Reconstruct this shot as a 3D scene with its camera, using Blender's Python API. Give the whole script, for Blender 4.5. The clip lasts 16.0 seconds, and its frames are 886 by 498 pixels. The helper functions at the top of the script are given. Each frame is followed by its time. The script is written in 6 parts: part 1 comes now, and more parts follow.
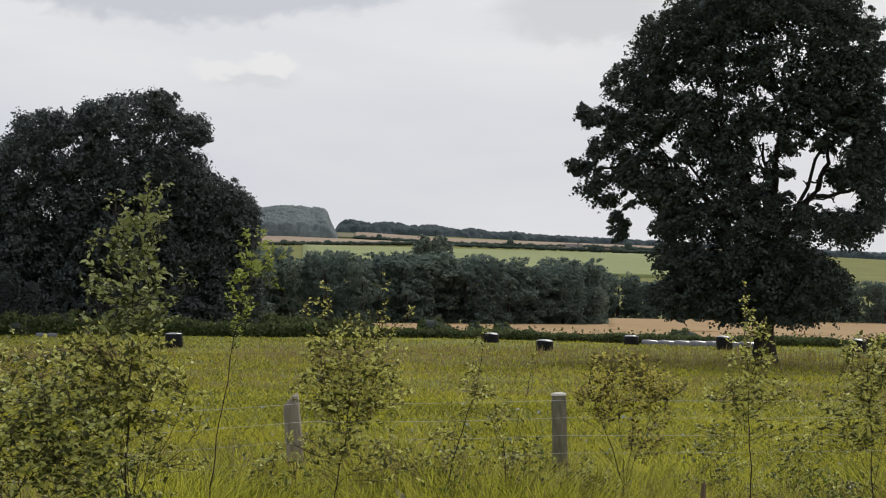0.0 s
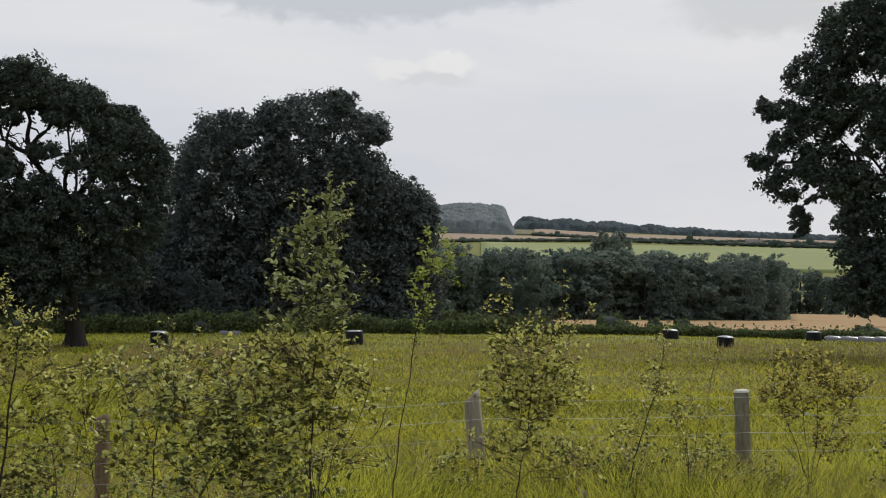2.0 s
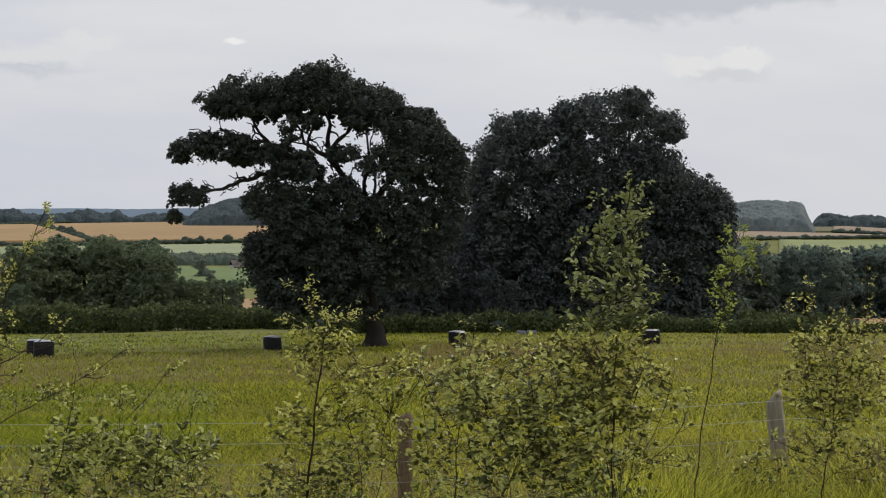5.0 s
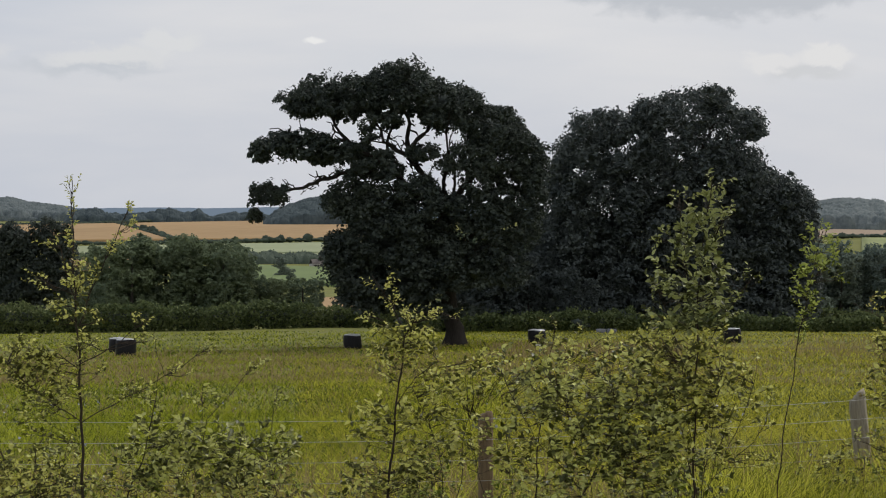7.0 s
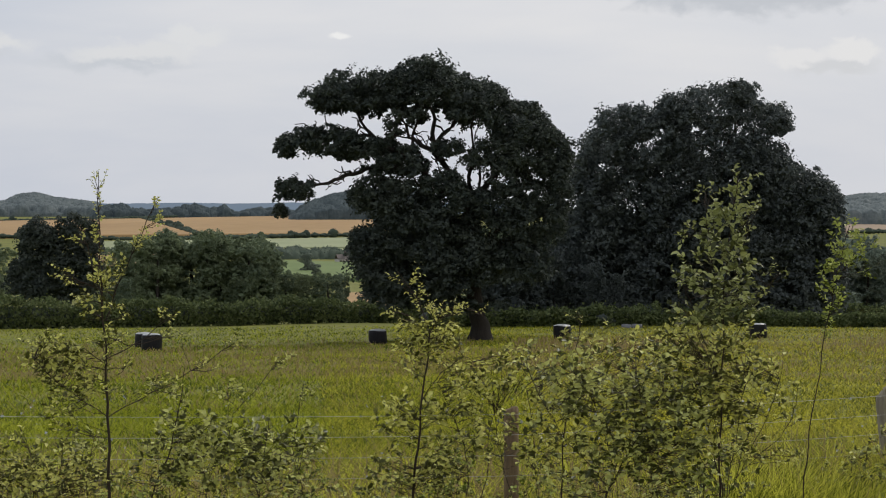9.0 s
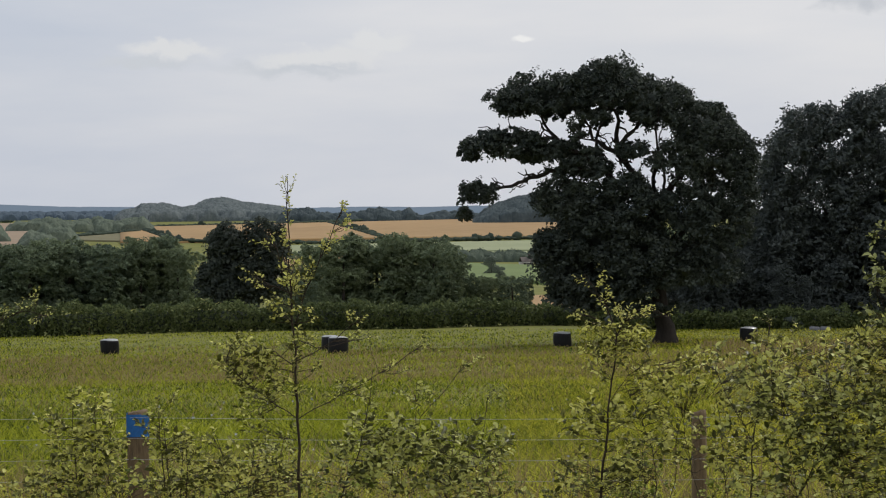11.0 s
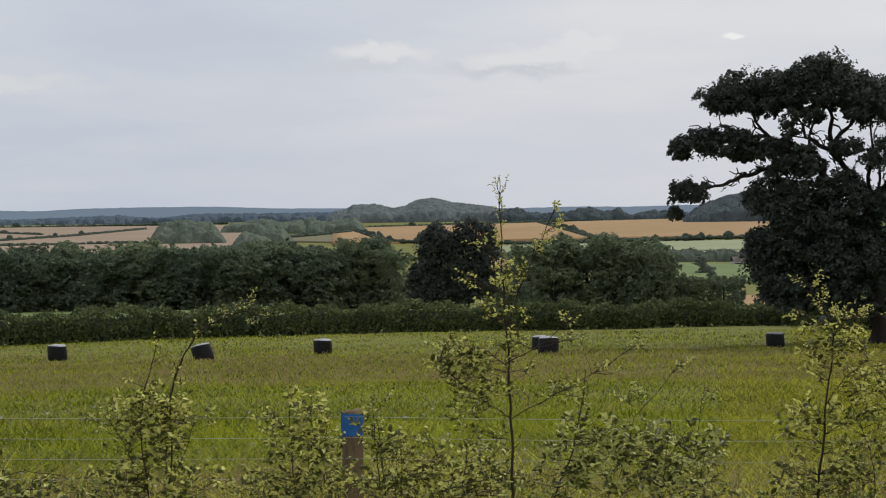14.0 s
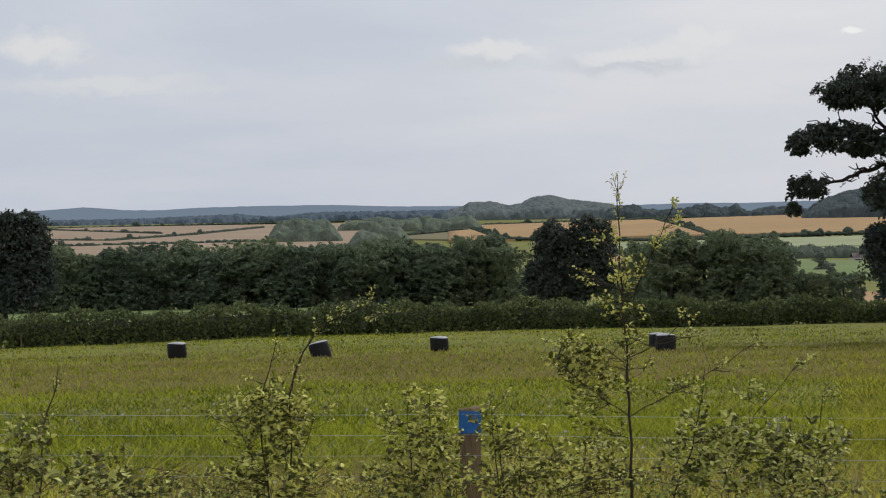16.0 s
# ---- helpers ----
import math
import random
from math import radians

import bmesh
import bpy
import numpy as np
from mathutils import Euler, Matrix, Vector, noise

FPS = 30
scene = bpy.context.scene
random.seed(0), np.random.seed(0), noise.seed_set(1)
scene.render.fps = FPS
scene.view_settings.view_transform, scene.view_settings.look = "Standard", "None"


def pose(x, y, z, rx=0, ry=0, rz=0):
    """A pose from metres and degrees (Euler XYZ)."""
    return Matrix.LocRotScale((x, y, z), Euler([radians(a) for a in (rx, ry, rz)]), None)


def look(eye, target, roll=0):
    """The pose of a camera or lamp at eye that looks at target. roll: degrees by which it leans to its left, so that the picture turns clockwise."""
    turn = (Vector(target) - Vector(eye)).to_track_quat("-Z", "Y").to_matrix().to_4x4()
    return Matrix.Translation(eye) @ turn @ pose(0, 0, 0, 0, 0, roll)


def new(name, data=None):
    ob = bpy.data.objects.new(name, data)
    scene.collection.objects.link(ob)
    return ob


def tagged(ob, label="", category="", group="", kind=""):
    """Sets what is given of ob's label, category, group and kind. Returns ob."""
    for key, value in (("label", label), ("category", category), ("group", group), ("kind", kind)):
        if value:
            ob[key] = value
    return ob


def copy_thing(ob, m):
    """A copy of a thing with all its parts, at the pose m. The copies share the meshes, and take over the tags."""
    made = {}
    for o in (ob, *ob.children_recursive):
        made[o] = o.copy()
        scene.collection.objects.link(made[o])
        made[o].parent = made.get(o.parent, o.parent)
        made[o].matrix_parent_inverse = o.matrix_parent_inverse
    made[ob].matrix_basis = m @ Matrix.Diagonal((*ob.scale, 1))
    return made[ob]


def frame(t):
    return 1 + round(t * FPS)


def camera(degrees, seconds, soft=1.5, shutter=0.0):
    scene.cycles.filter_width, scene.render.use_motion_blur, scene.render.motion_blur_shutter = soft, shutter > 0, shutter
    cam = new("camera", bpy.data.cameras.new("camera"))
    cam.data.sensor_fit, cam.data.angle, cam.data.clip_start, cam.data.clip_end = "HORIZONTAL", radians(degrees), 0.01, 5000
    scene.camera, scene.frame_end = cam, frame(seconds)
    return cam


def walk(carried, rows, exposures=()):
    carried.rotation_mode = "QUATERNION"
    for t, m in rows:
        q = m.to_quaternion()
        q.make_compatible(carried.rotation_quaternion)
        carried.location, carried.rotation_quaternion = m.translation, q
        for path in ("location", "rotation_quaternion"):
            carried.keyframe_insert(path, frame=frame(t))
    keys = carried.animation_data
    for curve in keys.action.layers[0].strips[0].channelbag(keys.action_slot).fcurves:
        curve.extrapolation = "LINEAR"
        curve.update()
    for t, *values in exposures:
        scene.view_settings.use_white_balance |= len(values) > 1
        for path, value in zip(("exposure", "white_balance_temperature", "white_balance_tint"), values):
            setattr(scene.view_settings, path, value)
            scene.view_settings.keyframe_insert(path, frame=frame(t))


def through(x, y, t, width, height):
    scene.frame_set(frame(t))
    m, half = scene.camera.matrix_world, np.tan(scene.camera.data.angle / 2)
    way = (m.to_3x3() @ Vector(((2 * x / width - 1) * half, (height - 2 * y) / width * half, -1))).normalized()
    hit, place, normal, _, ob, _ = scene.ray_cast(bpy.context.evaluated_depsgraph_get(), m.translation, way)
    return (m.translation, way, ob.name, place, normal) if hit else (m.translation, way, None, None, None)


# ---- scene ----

# ------------------------------------------------------------------ camera
FOV = 25.0
EYE = 1.6
ARC = 0.12   # the phone swings on a short arm while its holder turns
ROWS = [
    (0.0, 0.001, -0.927, -1.227),
    (0.5, 1.230, -0.962, -0.909),
    (1.0, 2.601, -0.962, -0.912),
    (1.5, 3.915, -1.084, -0.834),
    (2.0, 5.105, -1.104, -0.753),
    (2.5, 6.313, -1.118, -0.656),
    (3.0, 8.175, -1.243, -0.516),
    (3.5, 8.523, -1.229, -0.446),
    (4.0, 9.652, -1.205, -0.232),
    (4.2, 10.791, -1.201, -0.195),
    (6.3, 14.841, -1.196, -0.050),
    (6.5, 15.189, -1.204, -0.044),
    (7.0, 15.832, -1.232, 0.014),
    (7.5, 15.955, -1.257, 0.009),
    (8.0, 16.153, -1.306, 0.019),
    (8.2, 16.250, -1.340, 0.025),
    (10.3, 19.321, -1.271, 0.059),
    (10.5, 20.264, -1.273, 0.115),
    (11.0, 21.818, -1.270, 0.421),
    (11.5, 22.304, -1.269, 0.579),
    (12.0, 23.144, -1.276, 0.634),
    (12.5, 23.698, -1.272, 0.570),
    (13.0, 25.088, -1.255, 0.620),
    (13.5, 25.245, -1.230, 0.634),
    (14.0, 27.819, -1.204, 0.764),
    (14.5, 28.726, -1.208, 0.867),
    (15.0, 29.168, -1.188, 0.975),
    (15.5, 30.757, -1.186, 1.129),
    (16.0, 31.140, -1.225, 1.047),
]
cam = camera(FOV, 16.0, soft=1.1)
walk(cam, [(t, pose(-ARC * math.sin(radians(a)), ARC * math.cos(radians(a)), EYE, 90 + p, r, a)) for t, a, p, r in ROWS],
     exposures=[(0.0, 0.06), (2.5, 0.01), (4.0, 0.0), (7.0, -0.06), (8.0, -0.02), (12.5, -0.02), (16.0, 0.0)])

# ------------------------------------------------------------------ world and sun
SUN_AZ, SUN_EL = -18.0, 48.0      # degrees to the left of straight ahead, degrees above the horizon


def node(nt, kind, **kw):
    n = nt.nodes.new(kind)
    for k, v in kw.items():
        if k.startswith("in_"):
            n.inputs[k[3:].replace("_", " ")].default_value = v
    return n


world = bpy.data.worlds.new("world")
scene.world = world
world.use_nodes = True
nt = world.node_tree
nt.nodes.clear()
out = nt.nodes.new("ShaderNodeOutputWorld")
sky = nt.nodes.new("ShaderNodeTexSky")
sky.sky_type = "NISHITA"
sky.sun_disc = False
sky.sun_elevation = radians(SUN_EL)
sky.sun_rotation = radians(-SUN_AZ)
sky.dust_density = 3.0
bg_sky = nt.nodes.new("ShaderNodeBackground")
bg_sky.inputs["Strength"].default_value = 0.07
nt.links.new(sky.outputs[0], bg_sky.inputs["Color"])
co = nt.nodes.new("ShaderNodeTexCoord")
xyz = nt.nodes.new("ShaderNodeSeparateXYZ")
nt.links.new(co.outputs["Generated"], xyz.inputs[0])


def maths(kind, a, b=None, c=None):
    """One Math node of the sky; a, b and c are sockets or numbers."""
    n = nt.nodes.new("ShaderNodeMath")
    n.operation = kind
    for i, v in enumerate((a, b, c)):
        if v is None:
            continue
        if isinstance(v, (int, float)):
            n.inputs[i].default_value = v
        else:
            nt.links.new(v, n.inputs[i])
    return n.outputs[0]


def sky_noise(scale, size, detail=6.0):
    m = nt.nodes.new("ShaderNodeMapping")
    m.inputs["Scale"].default_value = scale
    nt.links.new(co.outputs["Generated"], m.inputs["Vector"])
    n = node(nt, "ShaderNodeTexNoise", in_Scale=size, in_Detail=detail, in_Roughness=0.55, in_Distortion=0.3)
    nt.links.new(m.outputs[0], n.inputs["Vector"])
    return n.outputs[0]


ramp = nt.nodes.new("ShaderNodeValToRGB")
ramp.color_ramp.elements[0].position, ramp.color_ramp.elements[0].color = 0.30, (0.55, 0.595, 0.685, 1)
ramp.color_ramp.elements[1].position, ramp.color_ramp.elements[1].color = 0.66, (0.755, 0.755, 0.775, 1)
turn = maths("MULTIPLY", maths("ARCTAN2", maths("MULTIPLY", xyz.outputs["X"], -1.0), xyz.outputs["Y"]), 57.2958)
rise = maths("MULTIPLY", maths("ARCSINE", xyz.outputs["Z"]), 57.2958)
nt.links.new(maths("ADD", sky_noise((2.2, 2.2, 9.0), 1.0), maths("MULTIPLY", maths("MINIMUM", maths("MAXIMUM", maths("SUBTRACT", 18.0, turn), -25.0), 25.0), 0.006)), ramp.inputs[0])
sky_colour = ramp.outputs[0]
billow = maths("SUBTRACT", sky_noise((70.0, 70.0, 110.0), 1.0, 8.0), 0.5)
wisp = maths("SUBTRACT", sky_noise((16.0, 16.0, 50.0), 1.0, 6.0), 0.5)
# clouds of the day: direction, height, half width, half height (degrees), softness, colour
CLOUDS = [(7.4, 7.45, 7.4, 2.4, 0.22, (0.54, 0.565, 0.613)), (-4.0, 5.9, 3.6, 1.2, 0.5, (0.60, 0.615, 0.64)), (17.0, 3.2, 4.0, 1.6, 0.9, (0.66, 0.69, 0.74)),
          (5.5, 3.72, 1.6, 0.30, 0.7, (0.64, 0.655, 0.685)), (5.0, 4.15, 0.9, 0.42, 0.5, (0.775, 0.775, 0.785)), (6.4, 4.0, 1.1, 0.36, 0.5, (0.765, 0.765, 0.78)), (25.8, 3.92, 2.8, 0.34, 0.8, (0.59, 0.62, 0.67)), (30.0, 4.1, 2.4, 0.26, 0.8, (0.60, 0.63, 0.68)),
          (29.4, 4.45, 1.9, 0.32, 0.6, (0.72, 0.73, 0.75)), (25.4, 4.22, 2.2, 0.36, 0.6, (0.72, 0.73, 0.75)), (23.6, 4.60, 1.4, 0.44, 0.6, (0.73, 0.74, 0.76)),
          (19.5, 4.72, 0.42, 0.14, 0.6, (0.86, 0.86, 0.86)), (42.3, 4.7, 1.8, 0.62, 0.7, (0.71, 0.72, 0.735)), (40.5, 3.6, 4.5, 0.40, 0.9, (0.67, 0.69, 0.72))]
for az, el, w, h, soft, tint in CLOUDS:
    ax = maths("DIVIDE", maths("SUBTRACT", maths("MULTIPLY_ADD", wisp, 0.9 * w, turn), az), w)
    ay = maths("DIVIDE", maths("SUBTRACT", maths("MULTIPLY_ADD", billow, min(2.6 * h, 1.1), rise), el), h)
    far = maths("SQRT", maths("ADD", maths("MULTIPLY", ax, ax), maths("MULTIPLY", ay, ay)))
    edge = nt.nodes.new("ShaderNodeMapRange")
    edge.interpolation_type = "SMOOTHSTEP"
    edge.inputs["From Min"].default_value, edge.inputs["From Max"].default_value = 1.0, 1.0 - soft
    nt.links.new(far, edge.inputs["Value"])
    mixer = nt.nodes.new("ShaderNodeMix")
    mixer.data_type = "RGBA"
    mixer.inputs["B"].default_value = (*tint, 1)
    nt.links.new(edge.outputs[0], mixer.inputs["Factor"])
    nt.links.new(sky_colour, mixer.inputs["A"])
    sky_colour = mixer.outputs["Result"]
bg_cloud = nt.nodes.new("ShaderNodeBackground")
bg_cloud.inputs["Strength"].default_value = 1.04
nt.links.new(sky_colour, bg_cloud.inputs["Color"])
mix = nt.nodes.new("ShaderNodeMixShader")
mix.inputs[0].default_value = 0.90
nt.links.new(bg_sky.outputs[0], mix.inputs[1])
nt.links.new(bg_cloud.outputs[0], mix.inputs[2])
nt.links.new(mix.outputs[0], out.inputs[0])

sun_data = bpy.data.lights.new("sun", "SUN")
sun_data.energy, sun_data.angle, sun_data.color = 1.5, radians(12), (1.0, 0.95, 0.87)
sun = new("sun", sun_data)
toward = Vector((-math.sin(radians(SUN_AZ)) * math.cos(radians(SUN_EL)), math.cos(radians(SUN_AZ)) * math.cos(radians(SUN_EL)), math.sin(radians(SUN_EL))))
sun.matrix_world = look(tuple(toward * 60), (0, 0, 0))


# ------------------------------------------------------------------ materials
def material(name, dark, light, rough=0.9, scale=3.0, fine=40.0, bump=0.0, island=0.0, per_object=0.0, through=0.0, third=None, spec=0.3, stretch=(1, 1, 1)):
    """A two-scale varied surface: dark and light base colours, broad noise and fine noise, an optional third tint in patches."""
    m = bpy.data.materials.new(name)
    m.use_nodes = True
    t = m.node_tree
    t.nodes.clear()
    o = t.nodes.new("ShaderNodeOutputMaterial")
    tc = t.nodes.new("ShaderNodeTexCoord")
    mpn = t.nodes.new("ShaderNodeMapping")
    mpn.inputs["Scale"].default_value = stretch
    t.links.new(tc.outputs["Object"], mpn.inputs["Vector"])
    big = node(t, "ShaderNodeTexNoise", in_Scale=scale, in_Detail=4.0, in_Roughness=0.6)
    small = node(t, "ShaderNodeTexNoise", in_Scale=fine, in_Detail=5.0, in_Roughness=0.65)
    for n in (big, small):
        t.links.new(mpn.outputs[0], n.inputs["Vector"])
    add = t.nodes.new("ShaderNodeMath")
    add.operation = "ADD"
    t.links.new(big.outputs[0], add.inputs[0])
    t.links.new(small.outputs[0], add.inputs[1])
    fac = add.outputs[0]
    geo = t.nodes.new("ShaderNodeNewGeometry")
    info = t.nodes.new("ShaderNodeObjectInfo")
    for src, amount in ((geo.outputs["Random Per Island"], island), (info.outputs["Random"], per_object)):
        if amount:
            ma = t.nodes.new("ShaderNodeMath")
            ma.operation = "MULTIPLY_ADD"
            ma.inputs[1].default_value = amount
            t.links.new(src, ma.inputs[0])
            t.links.new(fac, ma.inputs[2])
            off = t.nodes.new("ShaderNodeMath")
            off.operation = "SUBTRACT"
            off.inputs[1].default_value = amount / 2
            t.links.new(ma.outputs[0], off.inputs[0])
            fac = off.outputs[0]
    rng = t.nodes.new("ShaderNodeMapRange")
    rng.inputs["From Min"].default_value, rng.inputs["From Max"].default_value = 0.65, 1.35
    t.links.new(fac, rng.inputs["Value"])
    mixc = t.nodes.new("ShaderNodeMix")
    mixc.data_type = "RGBA"
    mixc.inputs["A"].default_value, mixc.inputs["B"].default_value = (*dark, 1), (*light, 1)
    t.links.new(rng.outputs[0], mixc.inputs["Factor"])
    colour = mixc.outputs["Result"]
    if third:
        pn = node(t, "ShaderNodeTexNoise", in_Scale=scale * 2.3, in_Detail=6.0, in_Roughness=0.7)
        t.links.new(mpn.outputs[0], pn.inputs["Vector"])
        pr = t.nodes.new("ShaderNodeMapRange")
        pr.inputs["From Min"].default_value, pr.inputs["From Max"].default_value = 0.48, 0.66
        t.links.new(pn.outputs[0], pr.inputs["Value"])
        m3 = t.nodes.new("ShaderNodeMix")
        m3.data_type = "RGBA"
        m3.inputs["B"].default_value = (*third, 1)
        t.links.new(pr.outputs[0], m3.inputs["Factor"])
        t.links.new(colour, m3.inputs["A"])
        colour = m3.outputs["Result"]
    bs = t.nodes.new("ShaderNodeBsdfPrincipled")
    bs.inputs["Roughness"].default_value = rough
    bs.inputs["Specular IOR Level"].default_value = spec
    t.links.new(colour, bs.inputs["Base Color"])
    if bump:
        bp = node(t, "ShaderNodeBump", in_Strength=bump, in_Distance=0.02)
        t.links.new(small.outputs[0], bp.inputs["Height"])
        t.links.new(bp.outputs[0], bs.inputs["Normal"])
    last = bs.outputs[0]
    if through:
        tl = t.nodes.new("ShaderNodeBsdfTranslucent")
        t.links.new(colour, tl.inputs["Color"])
        ms = t.nodes.new("ShaderNodeMixShader")
        ms.inputs[0].default_value = through
        t.links.new(last, ms.inputs[1])
        t.links.new(tl.outputs[0], ms.inputs[2])
        last = ms.outputs[0]
    t.links.new(last, o.inputs[0])
    return m


M_PASTURE = material("pasture", (0.080, 0.096, 0.012), (0.20, 0.20, 0.028), scale=0.05, fine=1.1, bump=0.6, third=(0.15, 0.15, 0.028))
M_BLADE = material("grass_blade", (0.082, 0.096, 0.009), (0.60, 0.555, 0.062), rough=0.6, scale=0.12, fine=2.6, island=1.0, through=0.4, spec=0.12)
M_LUSH = material("lush_grass_blade", (0.046, 0.074, 0.004), (0.43, 0.46, 0.036), rough=0.6, scale=0.12, fine=2.6, island=1.0, through=0.4, spec=0.12)
M_SEED = material("seed_head", (0.22, 0.16, 0.07), (0.40, 0.32, 0.16), scale=0.2, fine=3.0, island=0.6, through=0.4)
M_RANK = material("rank_grass", (0.12, 0.145, 0.012), (0.66, 0.64, 0.095), rough=0.6, scale=0.5, fine=1.5, island=1.1, through=0.5, spec=0.12)
# oak and broad leaf tones include a bluish lift for veiling haze
M_OAK = material("oak_leaf", (0.036, 0.047, 0.045), (0.078, 0.092, 0.071), rough=0.7, scale=0.28, fine=1.6, island=0.5, through=0.14, spec=0.12)
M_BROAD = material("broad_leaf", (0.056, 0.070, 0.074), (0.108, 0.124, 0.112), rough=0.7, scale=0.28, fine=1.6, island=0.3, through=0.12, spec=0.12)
M_WOOD = material("wood_leaf", (0.112, 0.150, 0.108), (0.230, 0.276, 0.156), rough=0.8, scale=0.12, fine=0.6, island=0.3, per_object=0.6, through=0.35, spec=0.08)
# haze over the dense wood, put into a lighter and bluer leaf colour
M_HAZEDWOOD = material("hazed_wood_leaf", (0.122, 0.162, 0.150), (0.235, 0.285, 0.222), rough=0.8, scale=0.12, fine=0.6, island=0.3, per_object=0.4, through=0.35, spec=0.08)
# shade inside foliage, as a dark colour for filler lumps
M_DARK = material("inner_shade", (0.042, 0.054, 0.052), (0.072, 0.086, 0.074), scale=0.5, fine=4.0)
M_HEDGE = material("hedge_leaf", (0.058, 0.082, 0.034), (0.185, 0.220, 0.090), rough=0.7, scale=0.3, fine=1.0, island=0.8, through=0.25, spec=0.15)
M_FAR = material("far_leaf", (0.046, 0.064, 0.054), (0.088, 0.110, 0.082), scale=0.03, fine=0.25, per_object=0.3, island=0.3, spec=0.05)
# aerial haze is mixed into the colours of these five far leaves
M_FARWOOD = material("hazed_ridge_leaf", (0.058, 0.078, 0.088), (0.190, 0.215, 0.212), scale=0.11, fine=0.4, island=0.3, spec=0.05)
# noise on ridge and hazy leaves also paints crowns light and dark
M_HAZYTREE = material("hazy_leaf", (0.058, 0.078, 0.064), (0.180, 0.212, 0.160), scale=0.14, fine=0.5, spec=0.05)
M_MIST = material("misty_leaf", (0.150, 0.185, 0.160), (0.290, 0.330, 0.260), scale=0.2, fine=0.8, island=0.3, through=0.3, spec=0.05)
M_RIDGE = material("hazed_ridge_wood_leaf", (0.036, 0.050, 0.058), (0.100, 0.124, 0.128), scale=0.11, fine=0.4, spec=0.05)
M_HAZE = material("hazed_distant_leaf", (0.075, 0.105, 0.136), (0.110, 0.142, 0.172), scale=0.01, fine=0.1, spec=0.05)
M_BARK = material("bark", (0.020, 0.017, 0.015), (0.060, 0.050, 0.042), scale=1.5, fine=14.0, bump=0.8, stretch=(1, 1, 0.25))
M_TWIG = material("twig", (0.022, 0.016, 0.012), (0.06, 0.043, 0.030), scale=4.0, fine=60.0)
M_LEAF = material("sapling_leaf", (0.075, 0.080, 0.016), (0.74, 0.725, 0.215), rough=0.48, scale=2.0, fine=18.0, island=1.7, per_object=0.2, through=0.32, spec=0.28)
# darker copy of the sapling leaf, for leaves that turn their shaded side
M_SHADELEAF = material("shade_side_leaf", (0.060, 0.070, 0.022), (0.40, 0.43, 0.165), rough=0.45, scale=2.0, fine=18.0, island=1.5, through=0.26, spec=0.28)
M_YOUNG = material("young_leaf", (0.08, 0.105, 0.010), (0.46, 0.52, 0.130), rough=0.5, scale=2.0, fine=18.0, island=1.4, through=0.40, spec=0.25)
M_YELLOW = material("yellowing_leaf", (0.08, 0.068, 0.012), (0.68, 0.60, 0.150), rough=0.5, scale=2.0, fine=18.0, island=1.6, through=0.36, spec=0.25)
M_GREYLEAF = material("grey_leaf", (0.070, 0.078, 0.020), (0.66, 0.67, 0.220), rough=0.42, scale=2.0, fine=18.0, island=1.7, per_object=0.2, through=0.28, spec=0.3)
M_BROWNLEAF = material("brown_leaf", (0.14, 0.10, 0.04), (0.36, 0.29, 0.13), rough=0.6, scale=2.0, fine=18.0, island=0.8, through=0.3)
M_WHEAT = material("wheat", (0.285, 0.178, 0.078), (0.395, 0.258, 0.116), scale=0.012, fine=0.12, stretch=(1, 0.35, 1))
M_STUBBLE = material("stubble", (0.24, 0.178, 0.122), (0.33, 0.248, 0.170), scale=0.015, fine=0.1, stretch=(0.4, 1, 1))
M_LEY = material("grass_ley", (0.19, 0.225, 0.080), (0.26, 0.285, 0.110), scale=0.015, fine=0.15)
M_GREENLEY = material("young_ley", (0.110, 0.160, 0.048), (0.160, 0.210, 0.068), scale=0.015, fine=0.15)
M_PALE = material("pale_crop", (0.22, 0.25, 0.13), (0.30, 0.33, 0.19), scale=0.015, fine=0.15)
M_OLIVE = material("olive_crop", (0.125, 0.118, 0.060), (0.175, 0.158, 0.082), scale=0.015, fine=0.15)
M_WRAP = material("black_wrap", (0.006, 0.006, 0.008), (0.020, 0.019, 0.021), rough=0.42, scale=2.0, fine=16.0, bump=0.25, spec=0.14, stretch=(1, 1, 0.2))
# sky reflection on the bale tops, painted as a pale base colour
M_SHEEN = material("painted_sheen_wrap", (0.20, 0.21, 0.22), (0.44, 0.45, 0.46), rough=0.3, scale=3.0, fine=14.0, bump=0.2, spec=0.6)
M_PALEWRAP = material("pale_wrap", (0.26, 0.28, 0.29), (0.42, 0.44, 0.45), rough=0.4, scale=1.0, fine=9.0, bump=0.4)
M_TUBE = material("grey_wrap", (0.06, 0.063, 0.066), (0.15, 0.155, 0.16), rough=0.25, scale=1.0, fine=9.0, bump=0.2, spec=0.6)
M_POST = material("weathered_wood", (0.13, 0.112, 0.080), (0.50, 0.445, 0.345), scale=9.0, fine=40.0, bump=1.0, stretch=(1, 1, 0.10))
M_GREYPOST = material("lichened_wood", (0.075, 0.062, 0.042), (0.30, 0.265, 0.19), scale=11.0, fine=45.0, bump=1.0, stretch=(1, 1, 0.3), third=(0.20, 0.21, 0.13))
M_BROWNPOST = material("brown_wood", (0.090, 0.062, 0.036), (0.29, 0.205, 0.120), scale=5.0, fine=45.0, bump=0.9, stretch=(1, 1, 0.12))
M_SAWN = material("sawn_wood", (0.55, 0.52, 0.44), (0.80, 0.77, 0.68), scale=9.0, fine=70.0, bump=0.4)
